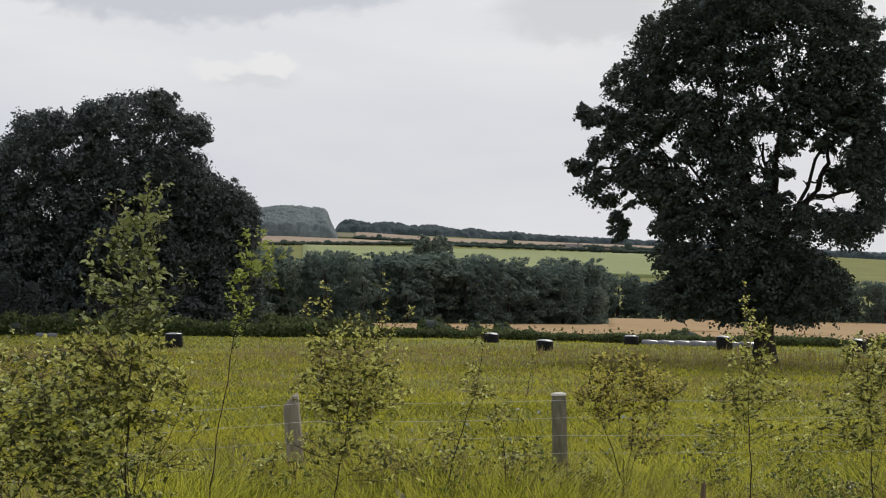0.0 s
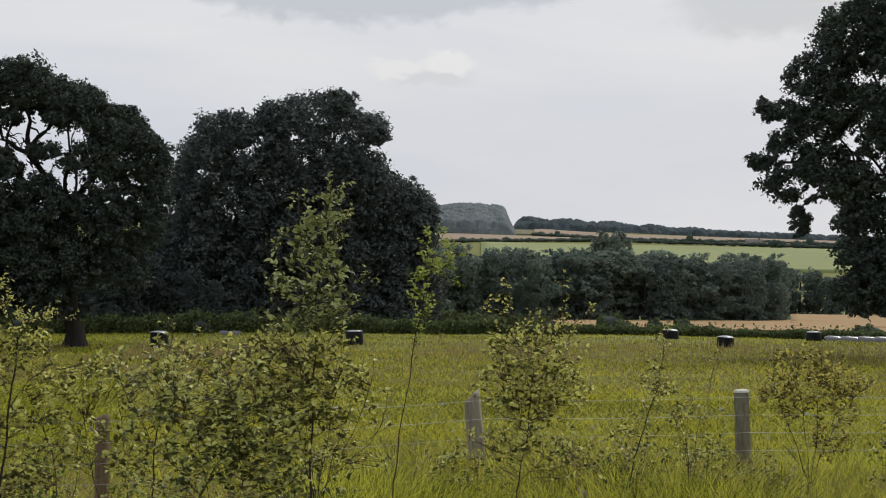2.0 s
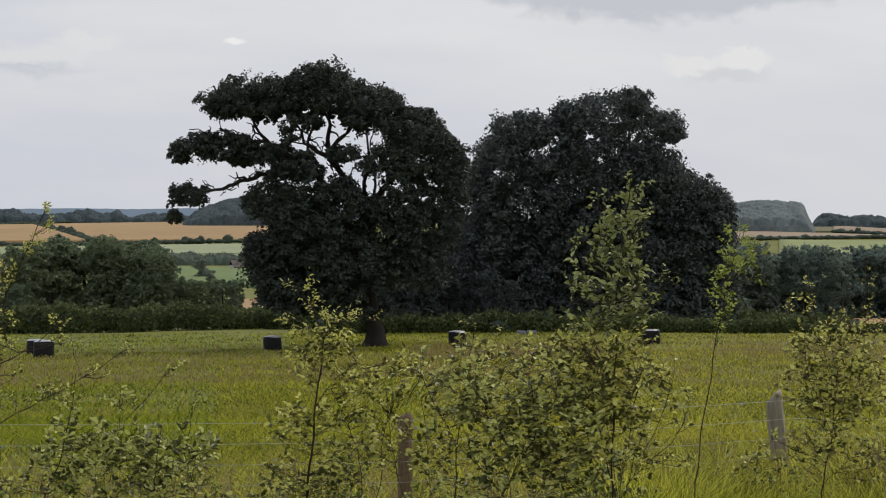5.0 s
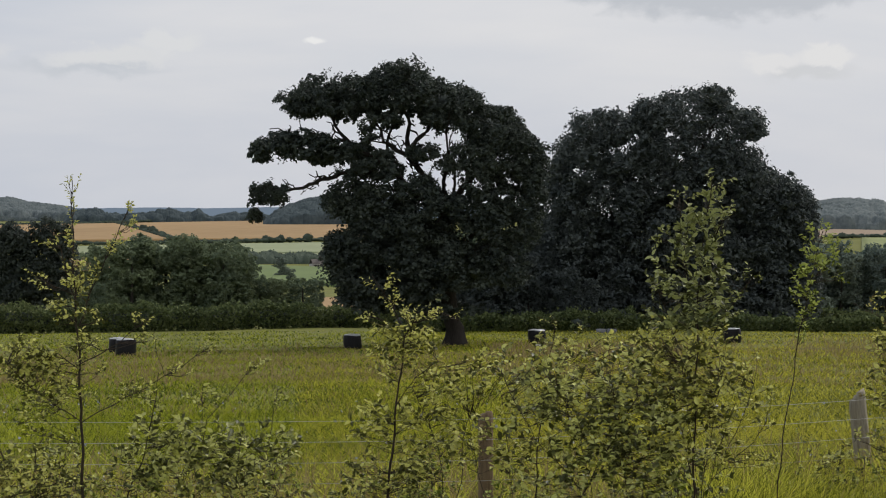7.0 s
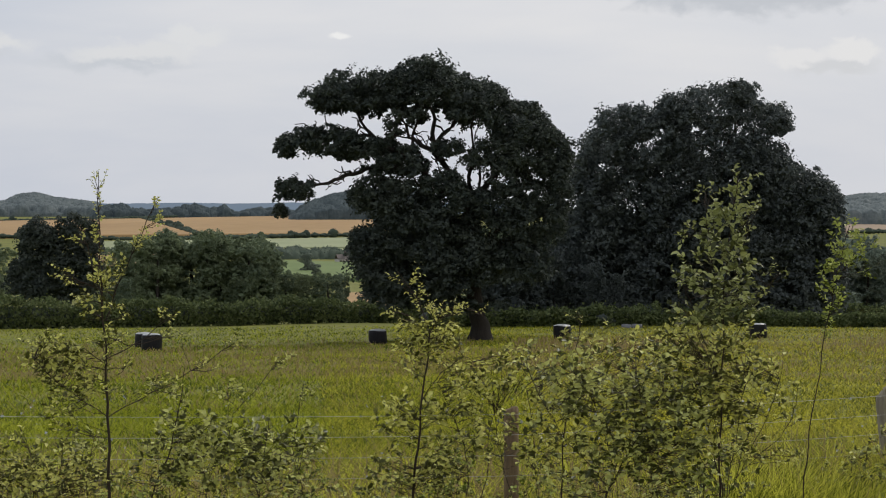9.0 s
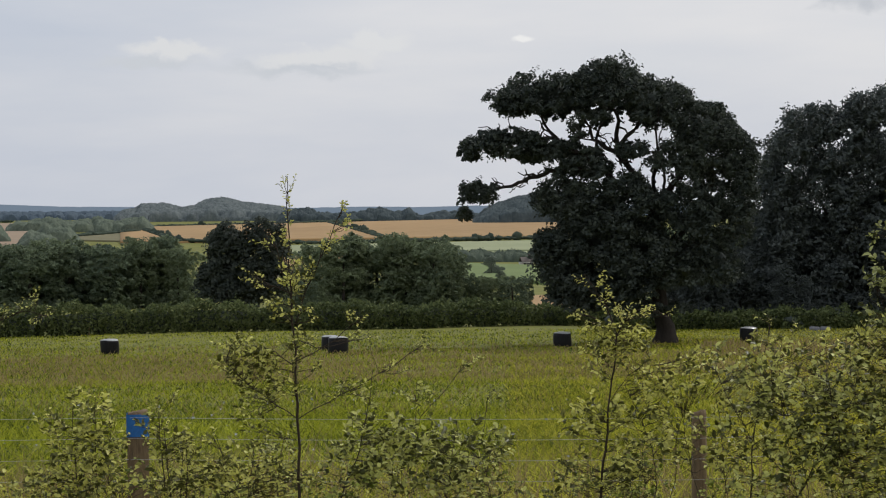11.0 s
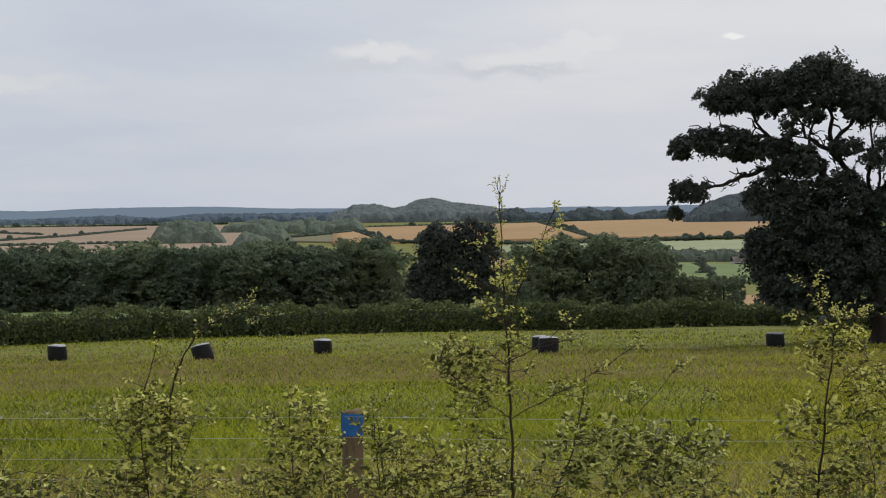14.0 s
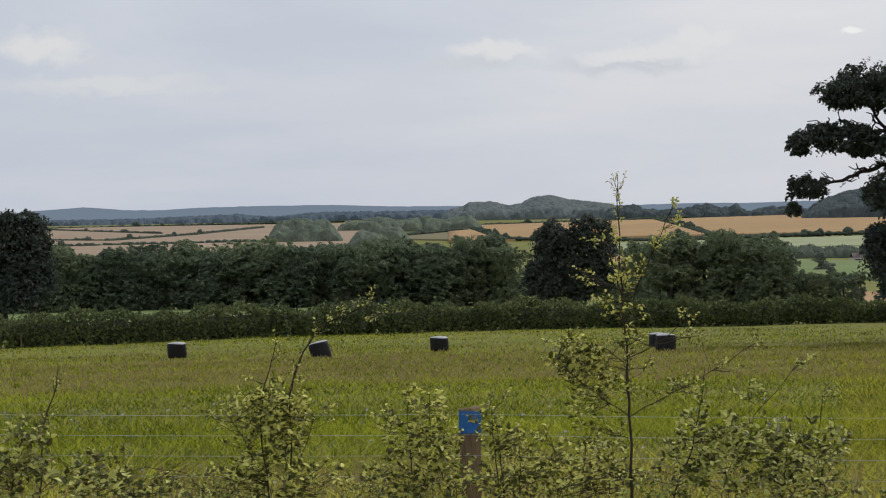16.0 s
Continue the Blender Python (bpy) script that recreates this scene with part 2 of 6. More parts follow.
M_BLUE = material("blue_paint", (0.013, 0.10, 0.32), (0.034, 0.17, 0.48), rough=0.55, scale=12.0, fine=60.0, bump=0.3)
M_WIRE = material("galvanised_wire", (0.30, 0.305, 0.30), (0.52, 0.525, 0.51), rough=0.5, scale=3.0, fine=50.0)
M_ROOF = material("roof_tile", (0.09, 0.08, 0.075), (0.15, 0.13, 0.12), scale=0.5, fine=4.0)
M_RENDER = material("pale_render", (0.50, 0.48, 0.44), (0.62, 0.60, 0.56), scale=0.4, fine=4.0)

rnd = np.random.default_rng(7)


# ------------------------------------------------------------------ mesh helpers
def mesh_of(name, verts, faces, mat, smooth=False):
    """A mesh from arrays of vertices and of faces that all have the same number of corners."""
    me = bpy.data.meshes.new(name)
    verts = np.asarray(verts, np.float32).reshape(-1, 3)
    faces = np.asarray(faces, np.int32)
    k = faces.shape[1]
    me.vertices.add(len(verts))
    me.vertices.foreach_set("co", verts.ravel())
    me.loops.add(faces.size)
    me.loops.foreach_set("vertex_index", faces.ravel())
    me.polygons.add(len(faces))
    me.polygons.foreach_set("loop_start", np.arange(0, faces.size, k, dtype=np.int32))
    if smooth:
        me.polygons.foreach_set("use_smooth", np.ones(len(faces), bool))
    me.update(calc_edges=True)
    me.validate()
    me.materials.append(mat)
    return me


def part(name, me, parent, label=""):
    ob = new(name, me)
    ob.parent = parent
    if label:
        ob["label"] = label
    return ob


def empty(name, m, label, category, group="", kind=""):
    ob = new(name)
    ob.empty_display_size = 0.2
    ob.matrix_world = m
    return tagged(ob, label, category, group, kind)


def tubes(paths, sides=6):
    """Vertices and quads of tapering tubes; a path is a list of (x, y, z, radius)."""
    vs, fs, n0 = [], [], 0
    for path in paths:
        pts = np.asarray(path, float)
        for i, (x, y, z, r) in enumerate(pts):
            a, b = pts[max(i - 1, 0), :3], pts[min(i + 1, len(pts) - 1), :3]
            t = (b - a) / (np.linalg.norm(b - a) + 1e-9)
            u = np.cross(t, (0.31, 0.87, 0.12) if abs(t[2]) > 0.8 else (0, 0, 1.0))
            u /= np.linalg.norm(u)
            w = np.cross(t, u)
            for k in range(sides):
                c = 2 * math.pi * k / sides
                vs.append(np.array((x, y, z)) + r * (u * math.cos(c) + w * math.sin(c)))
        for i in range(len(pts) - 1):
            for k in range(sides):
                p, q = n0 + i * sides + k, n0 + i * sides + (k + 1) % sides
                fs.append((p, q, q + sides, p + sides))
        n0 += len(pts) * sides
    return np.array(vs), np.array(fs)


def leaves(points, length, width, up=0.3, spread=0.5, ovate=False, small=False, out=None):
    """Folded leaves at the points, each turned its own way. length and width: metres, or arrays. ovate: with a rounded outline and a raised fold; small: three-cornered, for far crowns; out: the way each one faces."""
    n = len(points)
    d = rnd.normal(size=(n, 3))
    d[:, 2] += up
    d /= np.linalg.norm(d, axis=1)[:, None]
    if ovate:
        # real leaves lie towards the sky
        d = d * np.array((1.0, 1.0, 0.55)) + np.array((0, 0, -0.12))
        d /= np.linalg.norm(d, axis=1)[:, None]
    s = np.cross(d, rnd.normal(size=(n, 3)) * 0.55 + np.array((0, 0, 1.0)) if ovate else rnd.normal(size=(n, 3)))
    s /= np.linalg.norm(s, axis=1)[:, None]
    if out is not None:
        # leaves lie over the outside of their spray like tiles
        nn = out + rnd.normal(size=(n, 3)) * 0.38
        nn /= np.linalg.norm(nn, axis=1)[:, None]
        d = np.cross(nn, s)
        d /= np.linalg.norm(d, axis=1)[:, None]
        s = np.cross(d, nn)
    nn = np.cross(d, s)
    size = (1 + spread * rnd.uniform(-1, 1, n))[:, None]
    L, W = np.broadcast_to(length, n)[:, None] * size, np.broadcast_to(width, n)[:, None] * size
    base, tip = points - d * L * 0.5, points + d * L * 0.5
    if ovate and ovate != "kite":
        lift = nn * W * 0.14 * np.sign(nn[:, 2:] + 1e-9)
        base, tip = base - lift * 0.5, tip - lift * 0.9
        a, b = points - d * L * 0.20 + lift, points + d * L * 0.2 + lift
        v = np.stack([base, a + s * W * 0.46, b + s * W * 0.42, tip, b - s * W * 0.42, a - s * W * 0.46], 1).reshape(-1, 3)
        i = np.arange(n)[:, None] * 6
        return v, np.concatenate([i + np.array([q]) for q in ((0, 1, 2, 3), (0, 3, 4, 5))])
    if small:
        back = points - d * L * 0.35
        v = np.stack([back + s * W * 0.62, tip, back - s * W * 0.62], 1).reshape(-1, 3)
        return v, np.arange(3 * n).reshape(-1, 3)
    mid = points - d * L * 0.08 + nn * W * 0.25
    v = np.stack([base, mid + s * W * 0.5, tip, mid - s * W * 0.5], 1).reshape(-1, 3)
    f = np.arange(4 * n).reshape(-1, 4)
    return v, f


def merge(items):
    vs, fs, n = [], [], 0
    for v, f in items:
        vs.append(v)
        fs.append(np.asarray(f) + n)
        n += len(v)
    return np.concatenate(vs), np.concatenate(fs)


def ball(n_lat=7, n_lon=10):
    """A quad ball of radius 1."""
    v, f = [], []
    for i in range(n_lat + 1):
        th = math.pi * (0.02 + 0.96 * i / n_lat)
        for k in range(n_lon):
            ph = 2 * math.pi * k / n_lon
            v.append((math.sin(th) * math.cos(ph), math.sin(th) * math.sin(ph), math.cos(th)))
    for i in range(n_lat):
        for k in range(n_lon):
            a, b = i * n_lon + k, i * n_lon + (k + 1) % n_lon
            f.append((a, a + n_lon, b + n_lon, b))
    return np.array(v), np.array(f)


BALL = ball()
SMALL_BALL = ball(5, 7)


def lump(centre, radii, rough=0.25, shape=None):
    v, f = shape or BALL
    return np.asarray(centre) + v * np.asarray(radii) * (1 + rnd.uniform(-rough, rough, (len(v), 1))), f


# ------------------------------------------------------------------ lie of the land
LOGD = np.log([0.3, 5.0, 9.0, 14.0, 30.0, 60.0, 100.0, 128.0, 164.0, 200.0, 240.0, 300.0, 400.0, 550.0, 800.0, 1100.0, 1500.0, 2000.0, 2800.0, 3800.0, 4900.0])
DEG = np.array([-79.4, -19.0, -12.2, -9.3, -6.6, -5.1, -4.3, -3.95, -3.47, -3.30, -3.16, -2.92, -2.60, -2.20, -1.60, -1.12, -0.70, -0.42, -0.25, -0.12, -0.02])
FINE = np.linspace(LOGD[0], LOGD[-1], 1500)
TABLE = np.interp(FINE, LOGD, DEG)
_k = np.hanning(31)
TABLE[120:-20] = np.convolve(TABLE, _k / _k.sum(), "same")[120:-20]


def angle_down(az, d):
    """The angle, in degrees, at which the ground lies from the eye in that direction, at that distance."""
    e = np.interp(np.log(np.maximum(d, 0.31)), FINE, TABLE)
    tilt = np.clip((az - 8.0) / 16.0, -1, 1) * np.exp(-((d - 125.0) / 45.0) ** 2)
    cap = np.where(az > 14, -0.36, np.where(az > 8, -0.42 + 0.06 * (az - 8) / 6, -0.57 + 0.03 * az))
    return np.minimum(e - 0.15 * tilt, np.where(d > 1200, cap, 10.0))


def azimuth(x, y):
    return np.degrees(np.arctan2(-x, y))


def height(x, y):
    x, y = np.asarray(x, float), np.asarray(y, float)
    d = np.hypot(x, y)
    z = EYE + d * np.tan(np.radians(angle_down(azimuth(x, y), d)))
    z = np.where(d < 5.0, np.minimum(z, 0.0) * (d / 5.0) ** 2 - 0.12 * (d / 5.0) ** 2 * 0, z)
    return z + np.clip(d / 60, 0, 1) * np.exp(-d / 400.0) * (0.10 * np.sin(x * 0.21 + 1.3) * np.sin(y * 0.17) + 0.05 * np.sin(x * 0.7) * np.cos(y * 0.53))


def on(az, d, up=0.0):
    x, y = -d * math.sin(radians(az)), d * math.cos(radians(az))
    return Vector((x, y, float(height(x, y)) + up))


def reach(az, el):
    """The distance at which the ground beyond the field shows at that angle."""
    ds = np.exp(np.linspace(math.log(165), math.log(4800), 900))
    return float(np.interp(el, angle_down(np.full_like(ds, az), ds) + np.arange(900) * 1e-6, ds))


# ------------------------------------------------------------------ the ground
def build_ground():
    az = np.concatenate([np.arange(-24, 58, 0.35), np.arange(58, 336, 4.0)])
    rad = np.concatenate([[0.01, 0.5], np.exp(np.linspace(math.log(1.0), math.log(4900), 170))])
    A, D = np.meshgrid(np.radians(az), rad)
    X, Y = -D * np.sin(A), D * np.cos(A)
    v = np.stack([X, Y, height(X, Y)], -1).reshape(-1, 3)
    n, m = len(az), len(rad)
    i, k = np.meshgrid(np.arange(m - 1), np.arange(n), indexing="ij")
    a, b = i * n + k, i * n + (k + 1) % n
    f = np.stack([a, b, b + n, a + n], -1).reshape(-1, 4)
    me = mesh_of("ground", v, f, M_PASTURE, True)
    tagged(new("ground", me), "rolling green pasture falling away to a wide farmed valley", "ground", kind="structure")


build_ground()


def crop_field(name, label, mat, az0, az1, low0, low1, top0, top1, tall=0.6, category="field"):
    """A field of one crop that follows the ground: its near and far edges are given as angles from the eye at both ends."""
    nu, nv = 40, 14
    g = np.zeros((nv, nu, 3))
    for i in range(nv):
        for k in range(nu):
            u, w = k / (nu - 1), i / (nv - 1)
            az = az0 + (az1 - az0) * u
            lo, hi = low0 + (low1 - low0) * u, top0 + (top1 - top0) * u
            p = on(az, reach(az, lo + (hi - lo) * w))
            g[i, k] = p.x, p.y, p.z
    d = np.hypot(g[..., 0], g[..., 1])
    top = g + np.array([0, 0, 1.0]) * (tall + d * 0.0006)[..., None]
    v = np.concatenate([top.reshape(-1, 3), (g - np.array([0, 0, 1.0])).reshape(-1, 3)])
    i, k = np.meshgrid(np.arange(nv - 1), np.arange(nu - 1), indexing="ij")
    a = (i * nu + k).ravel()
    f = np.stack([a, a + 1, a + nu + 1, a + nu], -1)
    s = nu * nv
    q = np.arange(nu - 1)
    r = np.arange(nv - 1) * nu
    skirts = [np.stack([q, q + s, q + 1 + s, q + 1], -1), np.stack([r, r + nu, r + nu + s, r + s], -1),
              np.stack([r + nu - 1, r + nu - 1 + s, r + 2 * nu - 1 + s, r + 2 * nu - 1], -1)]
    me = mesh_of(name, v, np.concatenate([f, *skirts]), mat)
    tagged(new(name, me), label, category, kind="structure")


crop_field("wheat_field", "ripe golden wheat field beyond the pasture hedge", M_WHEAT, 6.0, -14.5, -3.37, -3.37, -3.26, -2.82, 0.2)
crop_field("wheat_field", "ripe golden wheat field past the end of the wood", M_WHEAT, -4.8, -14.5, -3.2, -3.2, -2.86, -2.74, 0.2)
crop_field("wheat_field", "ripe golden wheat field seen under the oak", M_WHEAT, 19.3, 17.0, -3.3, -3.3, -2.74, -2.7)
crop_field("wheat_field", "broad ripe wheat field on the far hillside", M_WHEAT, 31.0, 18.2, -1.05, -0.98, -0.62, -0.42)
crop_field("wheat_field", "small ripe wheat field between hedges", M_WHEAT, 26.6, 24.2, -2.05, -2.05, -1.52, -1.50)
crop_field("pale_field", "pale green crop field below the hillside wheat", M_PALE, 26.6, 18.0, -1.42, -1.38, -1.20, -1.08)
crop_field("pale_field", "pale green crop field beside the farm", M_PALE, 20.7, 18.0, -1.62, -1.62, -1.42, -1.40)
crop_field("grass_field", "bright green grass field in the valley", M_GREENLEY, 21.9, 18.2, -2.15, -2.35, -1.72, -1.86)
crop_field("stubble_field", "pale stubble field on the far hillside", M_STUBBLE, 43.6, 33.4, -1.50, -1.3, -0.46, -0.48)
crop_field("olive_field", "dull olive crop field on the far hillside", M_OLIVE, 32.3, 29.4, -0.95, -1.05, -0.78, -0.72, 0.1)
crop_field("grass_field", "light green grass field on the hillside", M_LEY, 4.0, -9.0, -1.62, -1.62, -0.94, -1.02)
crop_field("stubble_field", "pink brown stubble field below the ridge wood", M_STUBBLE, 2.5, 0.1, -0.69, -0.80, -0.53, -0.66)
crop_field("stubble_field", "pink brown stubble strip below the ridge wood", M_STUBBLE, 0.1, -8.0, -0.80, -0.89, -0.66, -0.80)
crop_field("stubble_field", "pink brown stubble field between hedges", M_STUBBLE, 5.6, 0.6, -0.92, -0.84, -0.68, -0.80)
crop_field("olive_field", "dull olive pasture under the wooded hilltop", M_OLIVE, 7.0, 2.5, -0.68, -0.68, -0.42, -0.52, 0.1)
crop_field("meadow", "light green meadow behind the hedge", M_GREENLEY, 44.8, 33.8, -3.40, -3.40, -2.84, -2.90, 0.2)


# ------------------------------------------------------------------ trees
def limb(a, b, r0, r1, sag=0.0, n=7, bend=0.06):
    """A crooked bough from a to b."""
    a, b = np.asarray(a, float), np.asarray(b, float)
    L = np.linalg.norm(b - a)
    pts = []
    ph = rnd.uniform(0, 6, 2)
    for i in range(n):
        t = i / (n - 1)
        w = math.sin(math.pi * t) * L * bend
        p = a + (b - a) * t + np.array((w * math.sin(5 * t + ph[0]), w * math.sin(4 * t + ph[1]), w * math.cos(5 * t + ph[0]) + sag * math.sin(math.pi * t)))
        pts.append((*p, r0 + (r1 - r0) * t ** 0.8))
    return pts


def inside(x, z, ovals):
    """Which of the points lie in one of the ovals (x, z, half width, half height)."""
    hit = np.zeros(len(x), bool)
    for cx, cz, rx, rz in ovals:
        hit |= ((x - cx) / rx) ** 2 + ((z - cz) / rz) ** 2 < 1
    return hit


def spray_crown(lobes, gaps, chinks, depth, clusters, per, leaf, size=(0.42, 0.95)):
    """A crown of flat leafy sprays: lobes (x, z, half width, half height) give its masses, gaps the openings between them,
    chinks (x, z, half width, half height, number) the places where small openings show the sky."""
    lob = np.array(lobes)
    share = lob[:, 2] * lob[:, 3]
    pick = rnd.choice(len(lob), clusters, p=share / share.sum())
    x0, z0, rx, rz = lob[pick].T
    rx, rz = np.maximum(rx - 0.36, 0.4 * rx), np.maximum(rz - 0.40, 0.4 * rz)
    ang = rnd.uniform(0, 2 * math.pi, clusters)
    rad = rnd.uniform(0, 1, clusters) ** 0.42 * np.where(rnd.uniform(0, 1, clusters) < 0.14, 1.16, 0.96)
    cx, cz = x0 + np.cos(ang) * rad * rx, z0 + np.sin(ang) * rad * rz
    wide = np.abs(lob[:, 0]).max() + 1.0
    reach_y = depth * np.sqrt(np.maximum(0.10, 1 - (cx / wide) ** 2))
    cy = rnd.choice([-1, 1], clusters) * rnd.uniform(0, 1, clusters) ** 0.6 * reach_y
    small = np.minimum(1.0, 0.30 + 0.55 * np.minimum(rx, rz))
    r = rnd.uniform(size[0], size[1], clusters) * small
    keep = ~inside(cx, cz, gaps)
    cx, cy, cz, r = cx[keep], cy[keep], cz[keep], r[keep]
    k = len(cx)
    # each spray is a tilted, slightly domed plate of leaves that droops outwards
    tilt = rnd.normal(0, 0.35, (k, 2))
    tilt[:, 0] += 0.25 * np.sign(cx)
    g = rnd.normal(size=(k, per, 3))
    g /= np.linalg.norm(g, axis=2)[..., None]
    g *= rnd.uniform(0, 1, (k, per, 1)) ** 0.6
    g[..., 2] *= rnd.uniform(0.35, 0.75, (k, 1))
    g[..., 2] -= tilt[:, None, 0] * g[..., 0] + tilt[:, None, 1] * g[..., 1] + 0.25 * (g[..., 0] ** 2 + g[..., 1] ** 2)
    p = np.stack([cx, cy, cz], -1)[:, None] + g * r[:, None, None]
    out = g * np.array((0.8, 0.8, 0.6)) + np.array((0, 0, 0.55))
    p, out = p.reshape(-1, 3), out.reshape(-1, 3)
    holes = [(x, z, w * 0.92, h * 0.92) for x, z, w, h in gaps]
    for x, z, w, h, n in chinks:
        for _ in range(n):
            s = rnd.uniform(0.06, 0.17)
            a, q = rnd.uniform(0, 6.28), rnd.uniform(0, 1) ** 0.5
            holes.append((x + w * q * math.cos(a), z + h * q * math.sin(a), s * rnd.uniform(0.8, 1.9), s))
    wob = 0.10 * np.sin(p[:, 2] * 9.0 + p[:, 0] * 3.0), 0.10 * np.sin(p[:, 0] * 11.0 - p[:, 2] * 4.0)
    p_keep = ~inside(p[:, 0] + wob[0], p[:, 2] + wob[1], holes)
    p, out = p[p_keep], out[p_keep]
    return leaves(p, leaf, leaf * 0.8, small=True, out=out)


def bough_of(points, r0, r1):
    """A bent bough through the points (x, y, z), with crooked side twigs."""
    pts = [np.array(q, float) for q in points]
    path = []
    for i in range(len(pts) - 1):
        t0, t1 = i / (len(pts) - 1), (i + 1) / (len(pts) - 1)
        seg = limb(pts[i], pts[i + 1], r0 + (r1 - r0) * t0, r0 + (r1 - r0) * t1, n=6, bend=0.07)
        path += seg if i == 0 else seg[1:]
    twigs = [path]
    for _ in range(4 + 2 * len(pts)):
        q = path[int(rnd.integers(2, len(path)))]
        v = rnd.normal(size=3) * np.array((1.0, 0.8, 0.8)) + np.array((0, 0, 0.5))
        side = limb(q[:3], np.array(q[:3]) + v * rnd.uniform(0.35, 0.8), q[3] * 0.6, 0.03, n=5, bend=0.14)
        twigs.append(side)
        twigs.append(limb(side[2][:3], np.array(side[2][:3]) + rnd.normal(size=3) * 0.35, q[3] * 0.3, 0.015, n=4, bend=0.1))
    return tubes(twigs, 6)


def big_tree(name, label, m, lobes, gaps, chinks, trunk_r, fork, leaf_mat, depth, clusters, per=70, leaf=0.17, lean=0.0, boughs=(), solid=0.5, size=(0.42, 0.95)):
    tree = empty(name, m, label, "tree")
    flare = [(0, 0, -0.4, trunk_r * 1.75), (0, 0, 0.1, trunk_r * 1.42), (0.02, 0, 0.5, trunk_r * 1.15), (0.02, 0, 1.1, trunk_r), (lean * 0.5, 0, fork * 0.5, trunk_r * 0.92), (lean, 0, fork, trunk_r * 0.82),
             (lean * 1.4, 0.2, fork + 2.5, trunk_r * 0.58), (lean * 1.6, 0.3, fork + 5.5, trunk_r * 0.34)]
    v, f = tubes([flare], 16)
    c = np.arctan2(v[:, 1], v[:, 0])
    swell = 1 + 0.10 * np.sin(5 * c + 1.0) * np.clip(1.2 - v[:, 2], 0, 1) + 0.04 * np.sin(7 * c + v[:, 2])
    v[:, 0] *= swell
    v[:, 1] *= swell
    part("trunk", mesh_of("trunk", v, f, M_BARK, True), tree)
    for points, r0 in boughs:
        part("bough", mesh_of("bough", *bough_of([(x, rnd.uniform(-0.5, 0.5), z) for x, z in points], r0, 0.07), M_BARK, True), tree)
    for x, z, rx, rz in lobes:
        if z > fork and rx > 1.5 and abs(x) < 8.5 and rnd.uniform() < 0.35:
            part("bough", mesh_of("bough", *bough_of([(lean, 0, min(fork + 1.0, z - 0.6)), (0.45 * x, rnd.uniform(-1, 1), 0.5 * (fork + z)), (x * 0.86, rnd.uniform(-1.5, 1.5), z - 0.35 * rz)], trunk_r * 0.25, 0.06), M_BARK, True), tree)
    part("crown", mesh_of("crown", *spray_crown(lobes, gaps, chinks, depth, clusters, per, leaf, size), leaf_mat), tree)
    # added lumps: dark filler for the shaded inside, closing off the sky
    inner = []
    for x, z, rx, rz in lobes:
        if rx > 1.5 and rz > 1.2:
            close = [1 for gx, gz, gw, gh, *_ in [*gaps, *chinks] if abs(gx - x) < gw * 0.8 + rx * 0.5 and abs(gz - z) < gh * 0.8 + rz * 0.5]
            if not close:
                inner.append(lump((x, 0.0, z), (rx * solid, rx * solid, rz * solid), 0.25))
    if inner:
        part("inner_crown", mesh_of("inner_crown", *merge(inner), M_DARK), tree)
    return tree


def facing(az, d, scale=1.0, up=0.0):
    """A pose on the ground whose x axis runs to the right as seen from the path."""
    p = on(az, d, up)
    return Matrix.LocRotScale(p, Euler((0, 0, radians(az))), (scale, scale, scale))


# the oak that stands alone: upper crown, middle, skirt, openings
OAK_A_TOP = [(-2.6, 20.0, 3.7, 2.1), (1.1, 20.5, 3.6, 2.0), (-5.8, 18.2, 2.3, 2.0), (3.7, 18.8, 2.0, 2.1), (-7.7, 15.8, 2.1, 1.6), (-9.6, 14.0, 1.5, 1.0), (-10.6, 14.5, 0.6, 0.5), (-7.6, 13.2, 2.1, 1.5), (-5.1, 15.8, 2.3, 2.0),
             (-1.9, 16.8, 2.4, 1.6), (1.2, 17.0, 2.8, 1.8), (4.1, 16.1, 2.1, 2.0), (-1.1, 22.3, 3.9, 1.6), (-2.2, 14.1, 3.1, 1.6), (1.3, 14.1, 2.8, 1.4), (4.4, 13.9, 2.0, 1.5)]
OAK_A_MID = [(-10.5, 11.0, 1.2, 0.8), (-9.1, 9.9, 1.6, 1.4), (-8.3, 7.9, 0.7, 1.3), (-9.5, 12.1, 1.2, 0.9), (-7.1, 11.0, 1.8, 1.5), (-4.4, 11.0, 2.4, 2.0), (-1.2, 11.1, 2.0, 2.0), (-5.2, 8.2, 1.8, 1.6), (-2.0, 8.3, 2.9, 2.0),
             (1.3, 8.1, 2.4, 1.5), (5.3, 11.5, 1.6, 1.8), (6.0, 9.3, 1.3, 2.0), (4.3, 7.8, 1.8, 1.4), (0.5, 9.6, 1.3, 0.8), (-5.6, 9.7, 1.6, 1.3)]
OAK_A_SKIRT = [(-4.7, 5.7, 2.0, 1.6), (-5.3, 3.9, 1.6, 1.3), (-2.5, 5.2, 2.8, 2.0), (-2.2, 3.1, 2.6, 1.1), (0.9, 5.6, 2.8, 2.0), (1.7, 3.4, 2.4, 1.3), (3.4, 4.7, 1.7, 1.6), (4.7, 3.2, 0.8, 0.7), (-0.3, 2.7, 2.3, 0.7),
               (-4.3, 2.8, 1.6, 0.7)]
